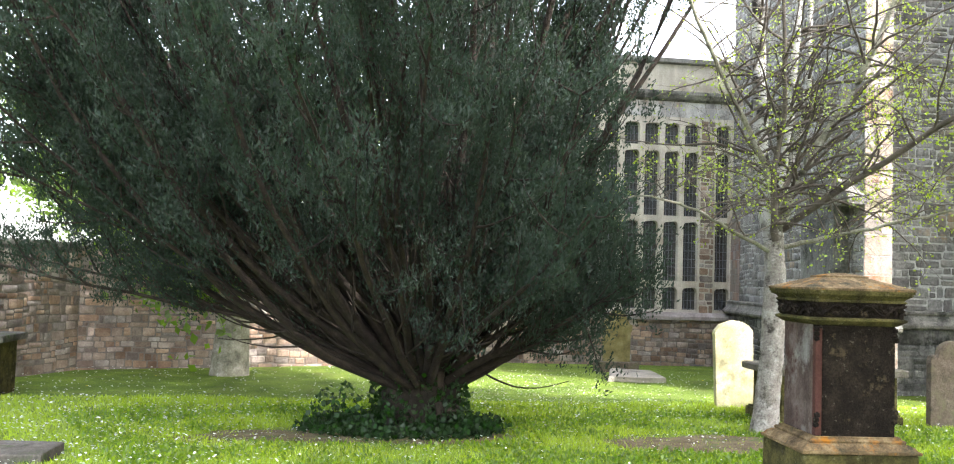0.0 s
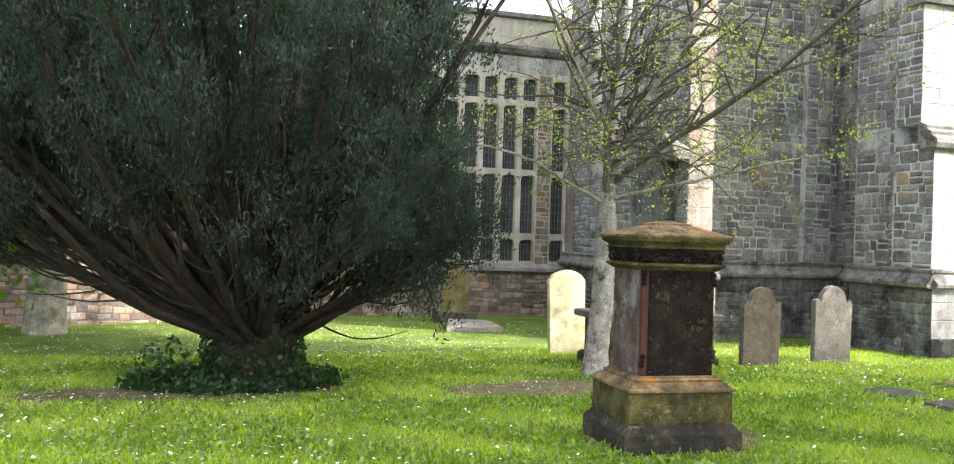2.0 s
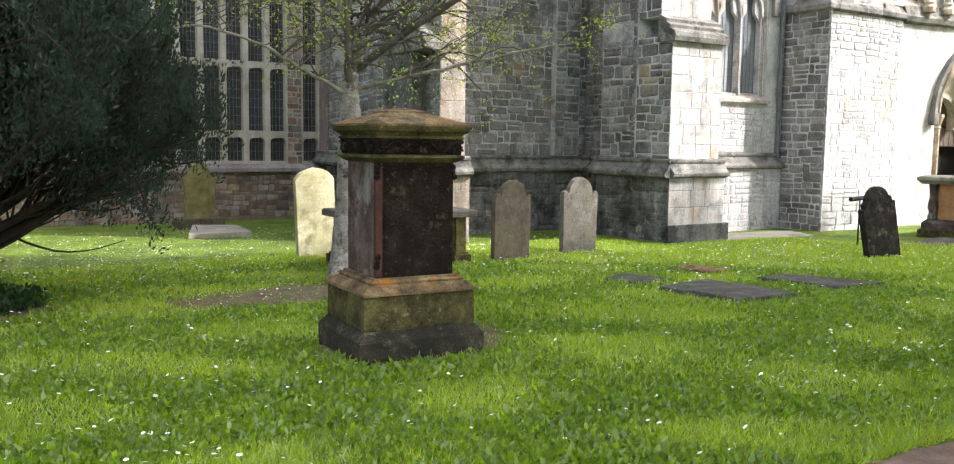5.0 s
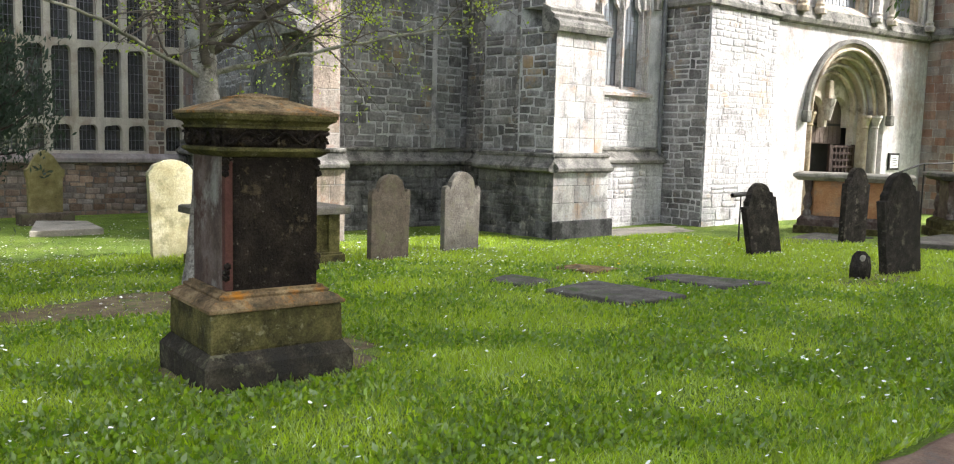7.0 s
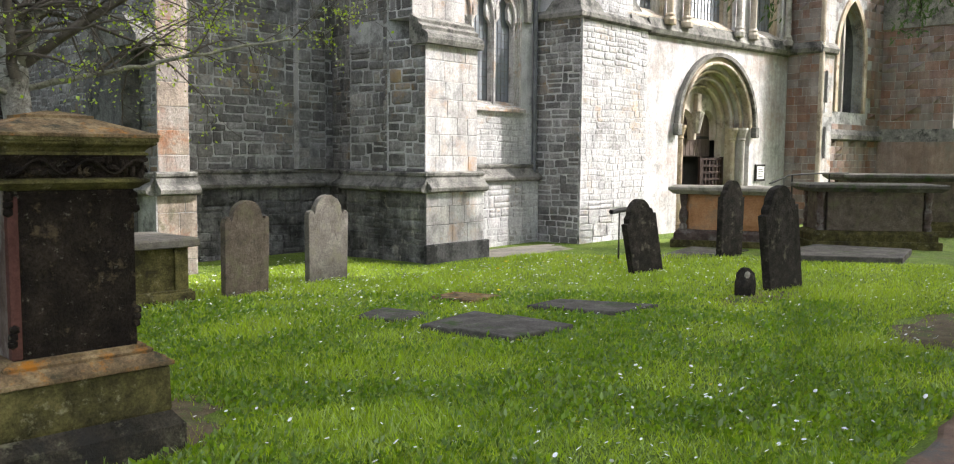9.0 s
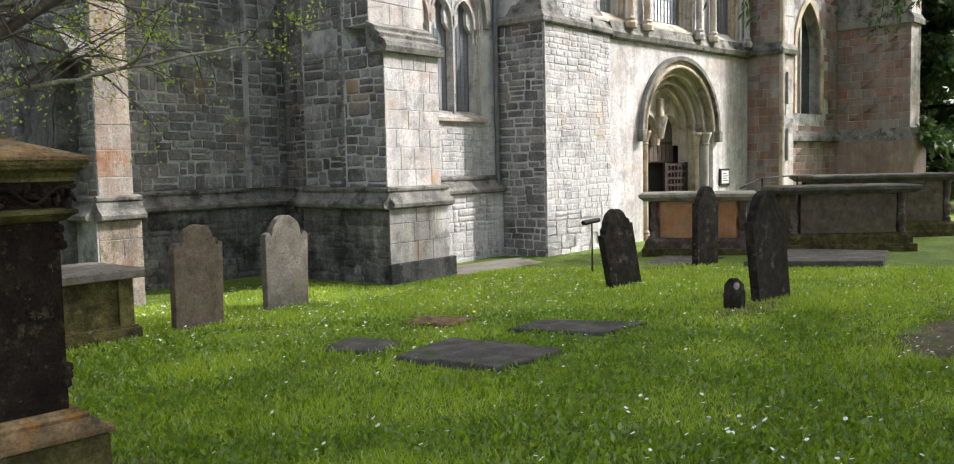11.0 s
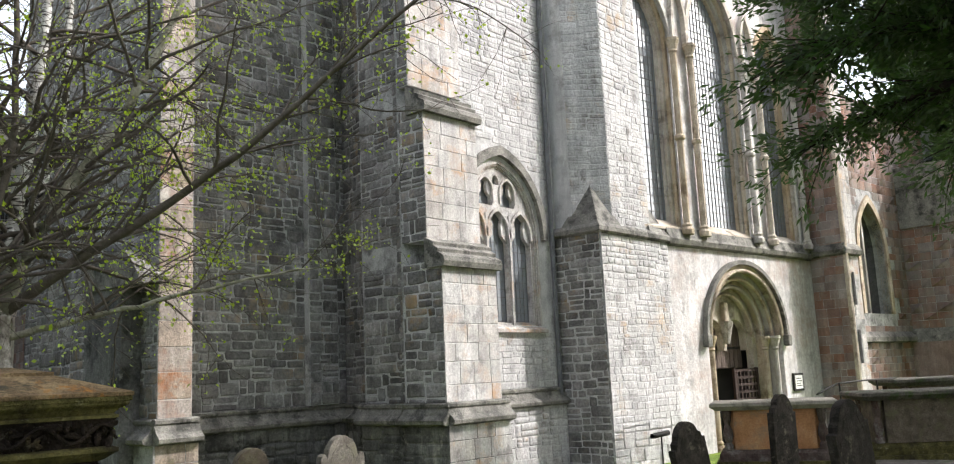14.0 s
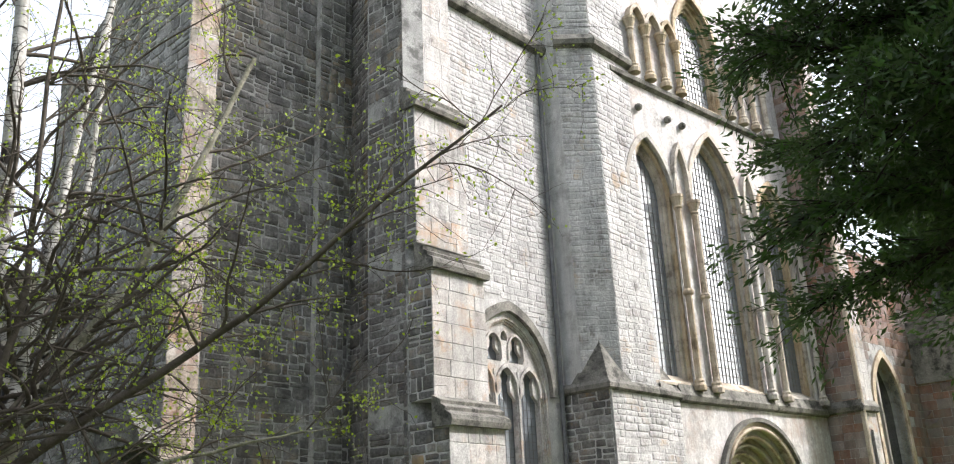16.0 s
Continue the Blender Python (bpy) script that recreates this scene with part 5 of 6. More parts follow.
def headstone(name, label, x, y, w, h, thick, top, material, lean=0.0, tip=0.0, turn=0.0, group="", sunk=0.25):
    """top: 'round', 'shoulder', 'neck' or 'point'."""
    s = w / 2
    if top == "round":
        head = [(s, h - s * 0.72)] + [(s * math.cos(a), h - s * 0.72 + s * 0.72 * math.sin(a)) for a in np.linspace(0.12, math.pi - 0.12, 15)] + [(-s, h - s * 0.72)]
    elif top == "shoulder":
        r = s * 0.66
        head = [(s, h - r - 0.06), (s * 0.97, h - r), (s * 0.80, h - r + 0.02), (s * 0.72, h - r - 0.03)] + [(r * math.cos(a), h - r + r * math.sin(a)) for a in np.linspace(0.1, math.pi - 0.1, 13)] + [(-s * 0.72, h - r - 0.03), (-s * 0.80, h - r + 0.02), (-s * 0.97, h - r), (-s, h - r - 0.06)]
    elif top == "neck":
        r = s * 0.66
        head = [(s, h - r - 0.10), (s * 1.0, h - r - 0.05), (s * 0.82, h - r - 0.05), (s * 0.80, h - r + 0.02)] + [(r * math.cos(a), h - r + r * math.sin(a)) for a in np.linspace(0.25, math.pi - 0.25, 13)] + [(-s * 0.80, h - r + 0.02), (-s * 0.82, h - r - 0.05), (-s, h - r - 0.05), (-s, h - r - 0.10)]
    else:
        head = [(s, h * 0.62), (s * 1.12, h * 0.66), (s * 1.12, h * 0.74), (s * 0.95, h * 0.76), (s * 0.5, h * 0.93), (0, h), (-s * 0.5, h * 0.93), (-s * 0.95, h * 0.76), (-s * 1.12, h * 0.74), (-s * 1.12, h * 0.66), (-s, h * 0.62)]
    g = random.Random(int(x * 100))
    pts = [(-s * 0.96, -sunk), (s * 0.96, -sunk)] + [(px + g.uniform(-.006, .006), pz + g.uniform(-.006, .006)) for px, pz in head]
    bm = plate(pts, -thick / 2, thick / 2)
    es = [e for e in bm.edges if e.is_manifold and e.calc_face_angle(0) > 1.0]
    bmesh.ops.bevel(bm, geom=es, offset=0.009, segments=2, profile=0.5, affect="EDGES")
    m = pose(x, y, ground_z(x, y), tip, lean, turn)
    t = thing(name, label, "headstone", m, group)
    part("slab", bm, material, t)
    ins = [(px * 0.80, h * 0.12 + (pz - h * 0.12) * 0.90) for px, pz in pts[2:]]
    part("carved_border", band([(px * 0.965, pz - 0.012) for px, pz in ins], ins, -thick / 2 - 0.004, -thick / 2 + 0.001), material, t)
    bm = bmesh.new()
    z = h * 0.70
    while z > h * 0.32:
        wd = s * g.uniform(0.42, 0.62)
        box(bm, -wd, wd, -thick / 2 - 0.0025, -thick / 2 + 0.001, z, z + 0.012)
        z -= 0.055
    part("worn_lettering", bm, material, t)
    return t


headstone("headstone", "pale headstone with yellow lichen and a rounded top", 5.52, 12.4, 0.60, 1.28, 0.10, "round", HEAD_CREAM, lean=-2)
headstone("headstone", "brown sandstone headstone with round shouldered top", 7.74, 10.72, 0.62, 1.12, 0.10, "shoulder", HEAD_BROWN, lean=1.0)
headstone("headstone", "grey weathered headstone with round shouldered top", 9.18, 10.98, 0.66, 1.14, 0.10, "shoulder", HEAD_GREY, lean=0.5)
headstone("headstone", "black-crusted headstone leaning to one side", 12.60, 8.12, 0.66, 1.06, 0.10, "neck", HEAD_DARK, lean=-14, turn=-8)
headstone("headstone", "tall black-crusted round-shouldered headstone leaning over", 12.25, 6.0, 0.74, 1.30, 0.11, "neck", HEAD_DARK, lean=-10, turn=-8)
headstone("headstone", "brown mossy headstone before the chest tomb", 15.3, 8.15, 0.66, 1.25, 0.10, "neck", HEAD_DARK, lean=1, turn=-6)
headstone("headstone", "ochre mossy pointed headstone on a low base", 5.5, 18.35, 0.58, 1.35, 0.14, "point", HEAD_MOSS)
part("base", boxm(-0.45, 0.45, -0.22, 0.22, -0.3, 0.22, bevel=0.03), HEAD_BROWN, bpy.data.objects["headstone.006"], "low weathered base")


def stub(x, y):
    t = thing("stub_stone", "small broken lichen-capped stone stub", "grave marker", pose(x, y, 0))
    bm = rings(bmesh.new(), [[(w_ * math.cos(a) * 1.15, d_ * math.sin(a), z) for a in np.arange(10) * math.pi / 5] for w_, d_, z in ((0.14, 0.10, -0.1), (0.15, 0.11, 0.16), (0.12, 0.09, 0.27), (0.05, 0.04, 0.34))])
    for v in bm.verts:
        v.co += 0.022 * Vector(noise.noise_vector(v.co * 9))
    part("stub", bm, HEAD_DARK, t)
    bm = bmesh.new()
    bmesh.ops.create_icosphere(bm, subdivisions=2, radius=0.07, matrix=Matrix.Translation((-0.05, -0.05, 0.25)) @ Matrix.Diagonal((1, 0.5, 0.8, 1)))
    part("lichen_cap", bm, SLAB_PALE, t, "white lichen crust")


stub(11.42, 6.12)


def ledger(label, pts, thick, material, lift=0.0, broken=None):
    """A grave slab lying flat: pts are its corners."""
    cx, cy = sum(p[0] for p in pts) / len(pts), sum(p[1] for p in pts) / len(pts)
    bm = bmesh.new()
    lo = [bm.verts.new((x - cx, y - cy, -0.12)) for x, y in pts]
    hi = [bm.verts.new((x - cx, y - cy, thick)) for x, y in pts]
    bm.faces.new(hi), bm.faces.new(lo[::-1])
    for i in range(len(pts)):
        j = (i + 1) % len(pts)
        bm.faces.new((lo[i], lo[j], hi[j], hi[i]))
    bmesh.ops.recalc_face_normals(bm, faces=bm.faces)
    bmesh.ops.bevel(bm, geom=[e for e in bm.edges if max(v.co.z for v in e.verts) > 0 and min(v.co.z for v in e.verts) > 0], offset=0.014, segments=2, profile=0.5, affect="EDGES")
    t = thing("ledger_slab", label, "grave slab", pose(cx, cy, ground_z(cx, cy) + lift))
    part("slab", bm, material, t)
    return t


ledger("dark cracked ledger slab sunk in the lawn", [(7.46, 7.48), (7.50, 7.12), (8.35, 7.21), (8.34, 7.60)], 0.05, SLAB)
ledger("dark raised ledger slab beside its broken half", [(7.50, 7.09), (7.54, 6.47), (8.38, 6.41), (8.36, 7.18)], 0.065, SLAB)
ledger("long dark ledger slab sunk in the lawn", [(8.96, 7.41), (9.29, 6.52), (9.99, 6.44), (9.54, 7.43)], 0.05, SLAB)
ledger("small dark ledger slab flush with the grass", [(7.32, 8.29), (7.56, 7.77), (8.02, 7.94), (7.90, 8.52)], 0.045, SLAB)
ledger("mossy sunken ledger slab half covered by soil", [(8.75, 8.67), (8.91, 8.11), (9.44, 8.16), (9.24, 8.71)], 0.04, TOMB_ORANGE)
ledger("pale tilted ledger slab before the pointed stone", [(4.66, 16.0), (5.76, 15.95), (5.9, 17.25), (5.15, 17.6)], 0.12, SLAB_PALE)
ledger("dark ledger slab at the lawn's edge", [(0.0, 5.75), (-0.1, 5.15), (0.88, 5.2), (0.75, 5.62)], 0.05, SLAB)
ledger("grey ledger slab under the yew's reach", [(-3.6, 8.65), (-3.6, 8.0), (-2.62, 7.95), (-2.62, 8.55)], 0.10, SLAB)
ledger("broad dark slab before the chest tombs", [(15.1, 7.45), (16.1, 5.7), (17.7, 6.0), (17.3, 7.5)], 0.10, SLAB)
ledger("grey paving slab before the church door", [(14.0, 8.9), (14.6, 8.3), (16.4, 8.3), (16.2, 9.3)], 0.03, SLAB)


def chest_tomb(label, ax, ay, bx, by, depth, height, panel, side_label, group="", plain=False):
    """A chest tomb whose seen long side runs from a to b."""
    ang = math.degrees(math.atan2(by - ay, bx - ax))
    ln = math.hypot(bx - ax, by - ay)
    t = thing("chest_tomb", label, "tomb", pose(ax, ay, ground_z(ax, ay), 0, 0, ang), group)
    part("footing", boxm(-0.06, ln + 0.06, -0.06, depth + 0.06, -0.2, 0.14, bevel=0.02), TOMB_BASE, t)
    bm = bmesh.new()
    rings(bm, [[(0.0 + o, 0.0 + o, z), (ln - o, o, z), (ln - o, depth - o, z), (o, depth - o, z)] for o, z in (((0.0, 0.14), (0.0, 0.26), (0.05, 0.31), (0.09, 0.33)) if not plain else ((-0.03, 0.13), (-0.03, 0.16), (0.03, 0.17), (0.03, 0.18)))])
    part("plinth", bm, TOMB_PALE if panel is BRICK_ORANGE else TOMB_BASE, t, "moulded plinth")
    if plain:
        part("side_panel", boxm(0.02, ln - 0.02, 0.02, depth - 0.02, 0.14, height - 0.10), panel, t, side_label)
        for x in (0.0, ln - 0.16):
            part("corner_pilaster", boxm(x, x + 0.16, -0.012, 0.03, 0.14, height - 0.10, bevel=0.006), panel, t)
        bm = bmesh.new()
        rings(bm, [[(-o, -o, z), (ln + o, -o, z), (ln + o, depth + o, z), (-o, depth + o, z)] for o, z in ((0.08, height - 0.10), (0.10, height - 0.09), (0.10, height - 0.02), (0.08, height))])
        part("top_slab", bm, HEAD_GREY, t, "thick cracked grey lid")
        return t
    part("side_panel", boxm(0.27, ln - 0.27, 0.05, depth - 0.05, 0.33, height - 0.12), panel, t, side_label)
    part("core", boxm(0.14, ln - 0.14, 0.16, depth - 0.16, 0.33, height - 0.12), panel, t)
    part("sunk_panel", boxm(0.36, ln - 0.36, 0.040, 0.055, 0.42, height - 0.20, bevel=0.004), panel, t)
    for x in (0.16, ln - 0.16):
        for yy in (0.16, depth - 0.16):
            prof = [(0.075, 0.33), (0.075, 0.40), (0.05, 0.44), (0.085, 0.55), (0.075, 0.65), (0.045, 0.74), (0.06, 0.80), (0.08, height - 0.12)]
            k = (height - 0.12 - 0.33) / (prof[-1][1] - 0.33)
            bm = rings(bmesh.new(), [[(x + q * math.cos(a), yy - 0.05 * (1 if yy < depth / 2 else -1) + q * math.sin(a), 0.33 + (z - 0.33) * (k if z < height - 0.12 else 1)) for a in np.arange(10) * math.pi / 5] for q, z in prof])
            part("baluster", bm, TOMB_PALE, t, "worn corner baluster")
    bm = bmesh.new()
    rings(bm, [[(-o, -o, z), (ln + o, -o, z), (ln + o, depth + o, z), (-o, depth + o, z)] for o, z in ((0.02, height - 0.12), (0.08, height - 0.07), (0.11, height - 0.05), (0.11, height), (0.08, height + 0.02))])
    part("top_slab", bm, SLAB if panel is not BRICK_ORANGE else SLAB_PALE, t, "overhanging weathered top slab")
    return t


chest_tomb("chest tomb with orange rendered panels and pale balusters", 16.30, 9.72, 17.05, 8.05, 0.95, 1.10, BRICK_ORANGE, "orange rendered side")
chest_tomb("dark chest tomb with corner balusters", 17.45, 7.60, 18.75, 5.85, 1.0, 1.14, HEAD_BROWN, "brown weathered side panel")
chest_tomb("long dark chest tomb with heavy moulded top", 20.4, 8.0, 22.2, 5.75, 1.1, 1.28, HEAD_BROWN, "brown weathered side panel")
chest_tomb("low chest tomb with a cracked grey lid", 5.35, 10.62, 6.93, 10.62, 0.85, 0.74, TOMB_BASE, "mossy dark side panel", plain=True)
small = thing("table_tomb", "low table tomb beside the churchyard wall", "tomb", pose(-5.6, 13.0, -0.1))
part("top_slab", boxm(-0.9, 0.9, -0.45, 0.45, 0.72, 0.82, bevel=0.02), SLAB, small)
for x in (-0.7, 0.7):
    part("leg", boxm(x - 0.1, x + 0.1, -0.35, 0.35, -0.1, 0.72, bevel=0.02), TOMB_BASE, small)
rail = thing("handrail", "thin black handrail by the chest tombs", "handrail")
tubes("rail", [([(17.9, 8.6, 1.12), (18.6, 8.5, 1.28), (19.6, 8.4, 1.30), (21, 8.2, 1.30)], [0.018] * 4)], IRON, rail)
for x in (18.6, 20.6):
    tubes("post", [([(x, 8.45, -0.05), (x, 8.45, 1.29)], [0.018] * 2)], IRON, rail)
spout = thing("drain_spout", "short iron drain spout on a post", "spout")
tubes("pipe", [([(13.50, 9.3, 0.74), (13.95, 9.3, 0.76)], [0.04] * 2)], IRON, spout)
tubes("bracket", [([(13.75, 9.3, -0.1), (13.75, 9.3, 0.1), (13.75, 9.3, 0.73)], [0.02, 0.016, 0.012])], IRON, spout)


# ---- trees ----
def curve_pts(p0, d0, length, n, bend, wob, g):
    """A wandering limb from p0 along d0 that turns towards bend."""
    p, d = np.array(p0, float), np.array(d0, float)
    d /= np.linalg.norm(d)
    out, step = [p.copy()], length / n
    for _ in range(n):
        d = d + np.asarray(bend) * step + g.normal(0, wob, 3)
        d /= np.linalg.norm(d)
        p = p + d * step
        out.append(p.copy())
    return np.array(out)


def irish_yew(name, label, x, y, seed, stems, height, reach, off, leaf, low, per, clump, wide, rim):
    """A many-stemmed yew: a short fluted trunk, a fan of rising stems, and dense columns of needles on them."""
    g = np.random.default_rng(seed)
    t = thing(name, label, "tree", pose(x, y, ground_z(x, y)))
    bm = bmesh.new()
    prof = [(0.60, -0.15), (0.50, 0.05), (0.43, 0.25), (0.41, 0.5), (0.45, 0.8), (0.50, 1.05)]
    loops = []
    for r, z in prof:
        loops.append([(r * (1 + 0.13 * math.sin(5 * a + z * 2) + 0.08 * math.sin(11 * a + 1.3)) * math.cos(a), r * 0.9 * (1 + 0.13 * math.sin(5 * a + z * 2) + 0.08 * math.sin(9 * a)) * math.sin(a), z) for a in np.linspace(0, 2 * math.pi, 40, endpoint=False)])
    rings(bm, loops)
    part("trunk", bm, YEW_BARK, t, "fluted many-stemmed trunk", smooth=True)
    pts, dirs, thin = [], [], []
    for k in range(stems + wide + 20):
        a = 2 * math.pi * (k * 0.618034 % 1)
        f = ((k + 0.5) / stems) ** 0.6                # 0 in the middle, 1 at the rim
        if k >= stems:                                # long boughs on the open side
            a, f = math.pi + g.uniform(-0.75, 0.55), g.uniform(0.62, 1.02)
        if k >= stems + wide:                         # steep stems that fill the church side
            a, f = g.uniform(-1.2, 1.0), g.uniform(0.30, 0.52)
        out = np.array([math.cos(a), math.sin(a), 0])
        start = out * 0.42 * f + [0, 0, 0.45 + 0.5 * g.random()]
        tilt = f * low
        d = out * math.sin(tilt) + np.array([0, 0, math.cos(tilt)]) + np.array([off[0], off[1], 0]) * f * 0.3
        side = 1 + off[0] * math.cos(a) + off[1] * math.sin(a)
        ln = (height * (1 - 0.35 * f) if f < 0.6 else reach * side * (1.25 + 0.35 * g.random()))
        ln = ln if k < stems else g.uniform(4.9, 6.0) if k < stems + wide else g.uniform(6.0, 7.5)
        c = curve_pts(start, d, ln, 12, (0, 0, (0.16 if k < stems else 0.06) * f), 0.05, g)
        if (c[-1][2] < 1.6 or c[4:, 2].min() < 0.75) and c[-1][0] > -1.2:        # no bough sags to the lawn towards the church or the path
            continue
        rad = np.linspace(0.085 - 0.035 * f if k < stems else 0.032, 0.010, 13)
        tubes("limb", [(c, rad)], YEW_BARK, t, sides=5)
        for i in range(2, 13):
            u = i / 12
            for _ in range(2):
                if g.random() < 0.75:
                    s = curve_pts(c[i], (c[i] - c[i - 1]) / np.linalg.norm(c[i] - c[i - 1]) + g.normal(0, 0.5, 3), 0.95 * (1.2 - 0.5 * u), 8, (0, 0, 1.1), 0.08, g)
                    thin.append((s, np.linspace(0.016, 0.004, 9)))
                    if u > 0.36 or g.random() < 0.12:
                        for q in s[1:]:
                            many = clump + (1 if out[0] < 0.2 else 0)
                            pts += [q + g.normal(0, 0.075, 3) for _ in range(many)]
                            dirs += [(0.35 * out[0], 0.35 * out[1], 0.9)] * many
    keep = [i for i, q in enumerate(pts) if q[0] < rim + 0.12 * math.sin(q[2] * 3 + q[1] * 2)]   # clipped on the church side
    pts, dirs = [pts[i] for i in keep], [dirs[i] for i in keep]
    thin = [c for c in thin if c[0][-1][0] < rim + 0.1]
    tubes("twig_mass", thin, YEW_BARK, t, sides=3)["kind"] = "stuff"
    v, f_ = sprays(pts, dirs, 0.055, 0.0095, per, 0.042, seed + 1, 0.5)
    ob = np_mesh("crown", v, f_, leaf, t)
    ob["kind"] = "stuff"
    ob["label"] = "dense dark blue-green needles"
    return t, np.array(pts)


irish_yew("yew_tree", "huge spreading dark yew with many rising stems", 0.76, 10.45, 5, 136, 9.0, 3.8, (-0.56, 0.10), YEW_LEAF, 1.24, 12, 3, 40, 2.36)


def ivy_patch():
    g = np.random.default_rng(9)
    a, r = g.uniform(0, 6.283, 1500), np.sqrt(g.uniform(0.1, 1, 1500))
    p = np.stack([0.55 + 1.15 * r * np.cos(a), 10.0 + 0.75 * r * np.sin(a), g.uniform(0.0, 0.08, 1500) - 0.05], 1)
    a2, z2 = g.uniform(0, 6.283, 500), g.uniform(0.0, 0.95, 500) ** 1.3
    p2 = np.stack([0.76 + 0.52 * np.cos(a2), 10.45 + 0.52 * np.sin(a2), z2], 1)
    p3 = np.array([(-0.45 + 0.5 * g.random(), 9.7 + 0.2 * g.random(), 0.1 + 0.35 * g.random()) for _ in range(40)])
    pts = np.concatenate([p, p2, p3])
    v, f = sprays(pts, np.tile([0, -0.3, 0.6], (len(pts), 1)), 0.07, 0.028, 3, 0.04, 10)
    ob = np_mesh("ivy", v, f, IVY)
    tagged(ob, "dark ivy round the foot of the yew", "ivy", kind="stuff")


ivy_patch()


def birch_tree():
    g = np.random.default_rng(21)
    bx, by = 4.84, 10.04
    t = thing("birch_tree", "white-barked birch coming into small green leaf", "tree", pose(bx, by, -0.05))
    limbs = [
        # control points from the foot, and start and end radii
        ([(0, 0, -0.1), (0.06, 0, 0.5), (0.10, 0, 1.2), (0.12, 0, 1.9), (0.10, 0, 2.4)], 0.155, 0.115),
        ([(0.10, 0, 2.3), (0.02, 0.15, 2.9), (0.04, 0.3, 3.8), (0.06, 0.4, 5.2), (-0.02, 0.45, 6.8), (-0.08, 0.5, 9.5)], 0.12, 0.05),
        ([(0.10, 0, 2.3), (0.28, -0.05, 2.85), (0.54, -0.1, 3.4), (0.98, -0.15, 4.05), (1.36, -0.2, 4.9), (2.1, -0.3, 6.8)], 0.075, 0.025),
        ([(0.10, 0, 2.35), (0.22, 0.12, 3.0), (0.40, 0.2, 4.0), (0.52, 0.3, 5.2), (0.9, 0.35, 8.0)], 0.075, 0.03),
        ([(0.16, 0, 2.42), (0.5, -0.4, 2.78), (1.1, -1.0, 3.3), (1.45, -1.9, 3.8), (1.9, -2.7, 4.5), (2.5, -3.4, 5.2)], 0.05, 0.010),
        ([(0.06, -0.02, 2.9), (-0.05, -0.06, 3.2), (-0.30, -0.1, 3.65), (-0.72, -0.2, 4.3), (-1.15, -0.3, 5.1), (-1.6, -0.3, 6.3)], 0.05, 0.012),
        ([(0.06, -0.12, 2.3), (0.0, -0.18, 2.6), (-0.01, -0.20, 3.15), (0.14, -0.2, 3.9), (0.06, -0.2, 5.1), (0.1, -0.2, 7.0)], 0.05, 0.015),
        ([(0.30, 0.1, 2.8), (0.50, 0.3, 3.5), (0.78, 0.5, 4.1), (0.86, 0.6, 5.3), (0.9, 0.6, 7.4)], 0.06, 0.03),
        ([(0.14, 0, 2.2), (0.6, -0.3, 2.35), (1.2, -0.6, 2.5), (2.1, -0.9, 2.75), (2.7, -1.0, 2.85)], 0.032, 0.006),
        ([(0.08, 0, 2.15), (-0.5, -0.3, 2.35), (-1.2, -0.7, 2.6), (-1.9, -1.0, 2.7), (-2.6, -1.2, 2.5)], 0.028, 0.005),
    ]
    leaves, ldirs, twigs, mids = [], [], [], []
    for n_, (cp, r0, r1) in enumerate(limbs):
        cp = np.array(cp)
        u = np.linspace(0, len(cp) - 1, 24)
        c = np.stack([np.interp(u, range(len(cp)), cp[:, k]) for k in range(3)], 1)
        for _ in range(3):
            c[1:-1] = (c[:-2] + c[1:-1] * 2 + c[2:]) / 4
        rad = np.linspace(r0, r1, 24)
        if n_ == 0:
            rad[:4] *= np.array([1.35, 1.2, 1.1, 1.04])
        tubes("trunk" if n_ == 0 else "limb", [(c + g.normal(0, 0.006, c.shape), rad)], BOLE if n_ == 0 else BIRCH if n_ in (1, 3, 7) else TWIG if n_ in (4, 6) else PALE_BRANCH, t, sides=12 if n_ < 4 else 7)
        if n_ == 0:
            continue
        for k in range(25 if n_ < 8 else 16):
            i = int(g.integers(3 if n_ > 3 else 4, 24))
            a = g.uniform(0, 6.283)
            d = np.array([math.cos(a), math.sin(a), g.uniform(0.3, 1.5)])
            if g.random() < 0.45:
                d = np.array([abs(d[0]) + 0.4, -0.5 * abs(d[1]), d[2]])
            ln = g.uniform(0.9, 2.3) * (1.0 if n_ < 4 else 0.75)
            b = curve_pts(c[i], d, ln, 9, (0, 0, g.uniform(-0.75, 0.1)), 0.13, g)
            mids.append((b, np.linspace(min(0.024, rad[i] * 0.5), 0.004, 10)))
            for j in range(2, 10):
                for _ in range(1 if g.random() < 0.7 else 2):
                    d2 = (b[j] - b[j - 1]) / np.linalg.norm(b[j] - b[j - 1]) + g.normal(0, 0.75, 3)
                    s = curve_pts(b[j], d2, g.uniform(0.2, 0.7), 5, (0, 0, -0.9), 0.17, g)
                    twigs.append((s, np.linspace(0.0038, 0.0015, 6)))
                    if g.random() < 0.7:
                        for q in s[1:]:
                            if g.random() < (0.60 if math.hypot(q[0] - 0.3, q[1]) > 0.9 else 0.15):
                                leaves.append(q), ldirs.append((d2[0] * 0.4, d2[1] * 0.4, -0.4))
    tubes("branch_mass", mids, TWIG, t, sides=5)["kind"] = "stuff"
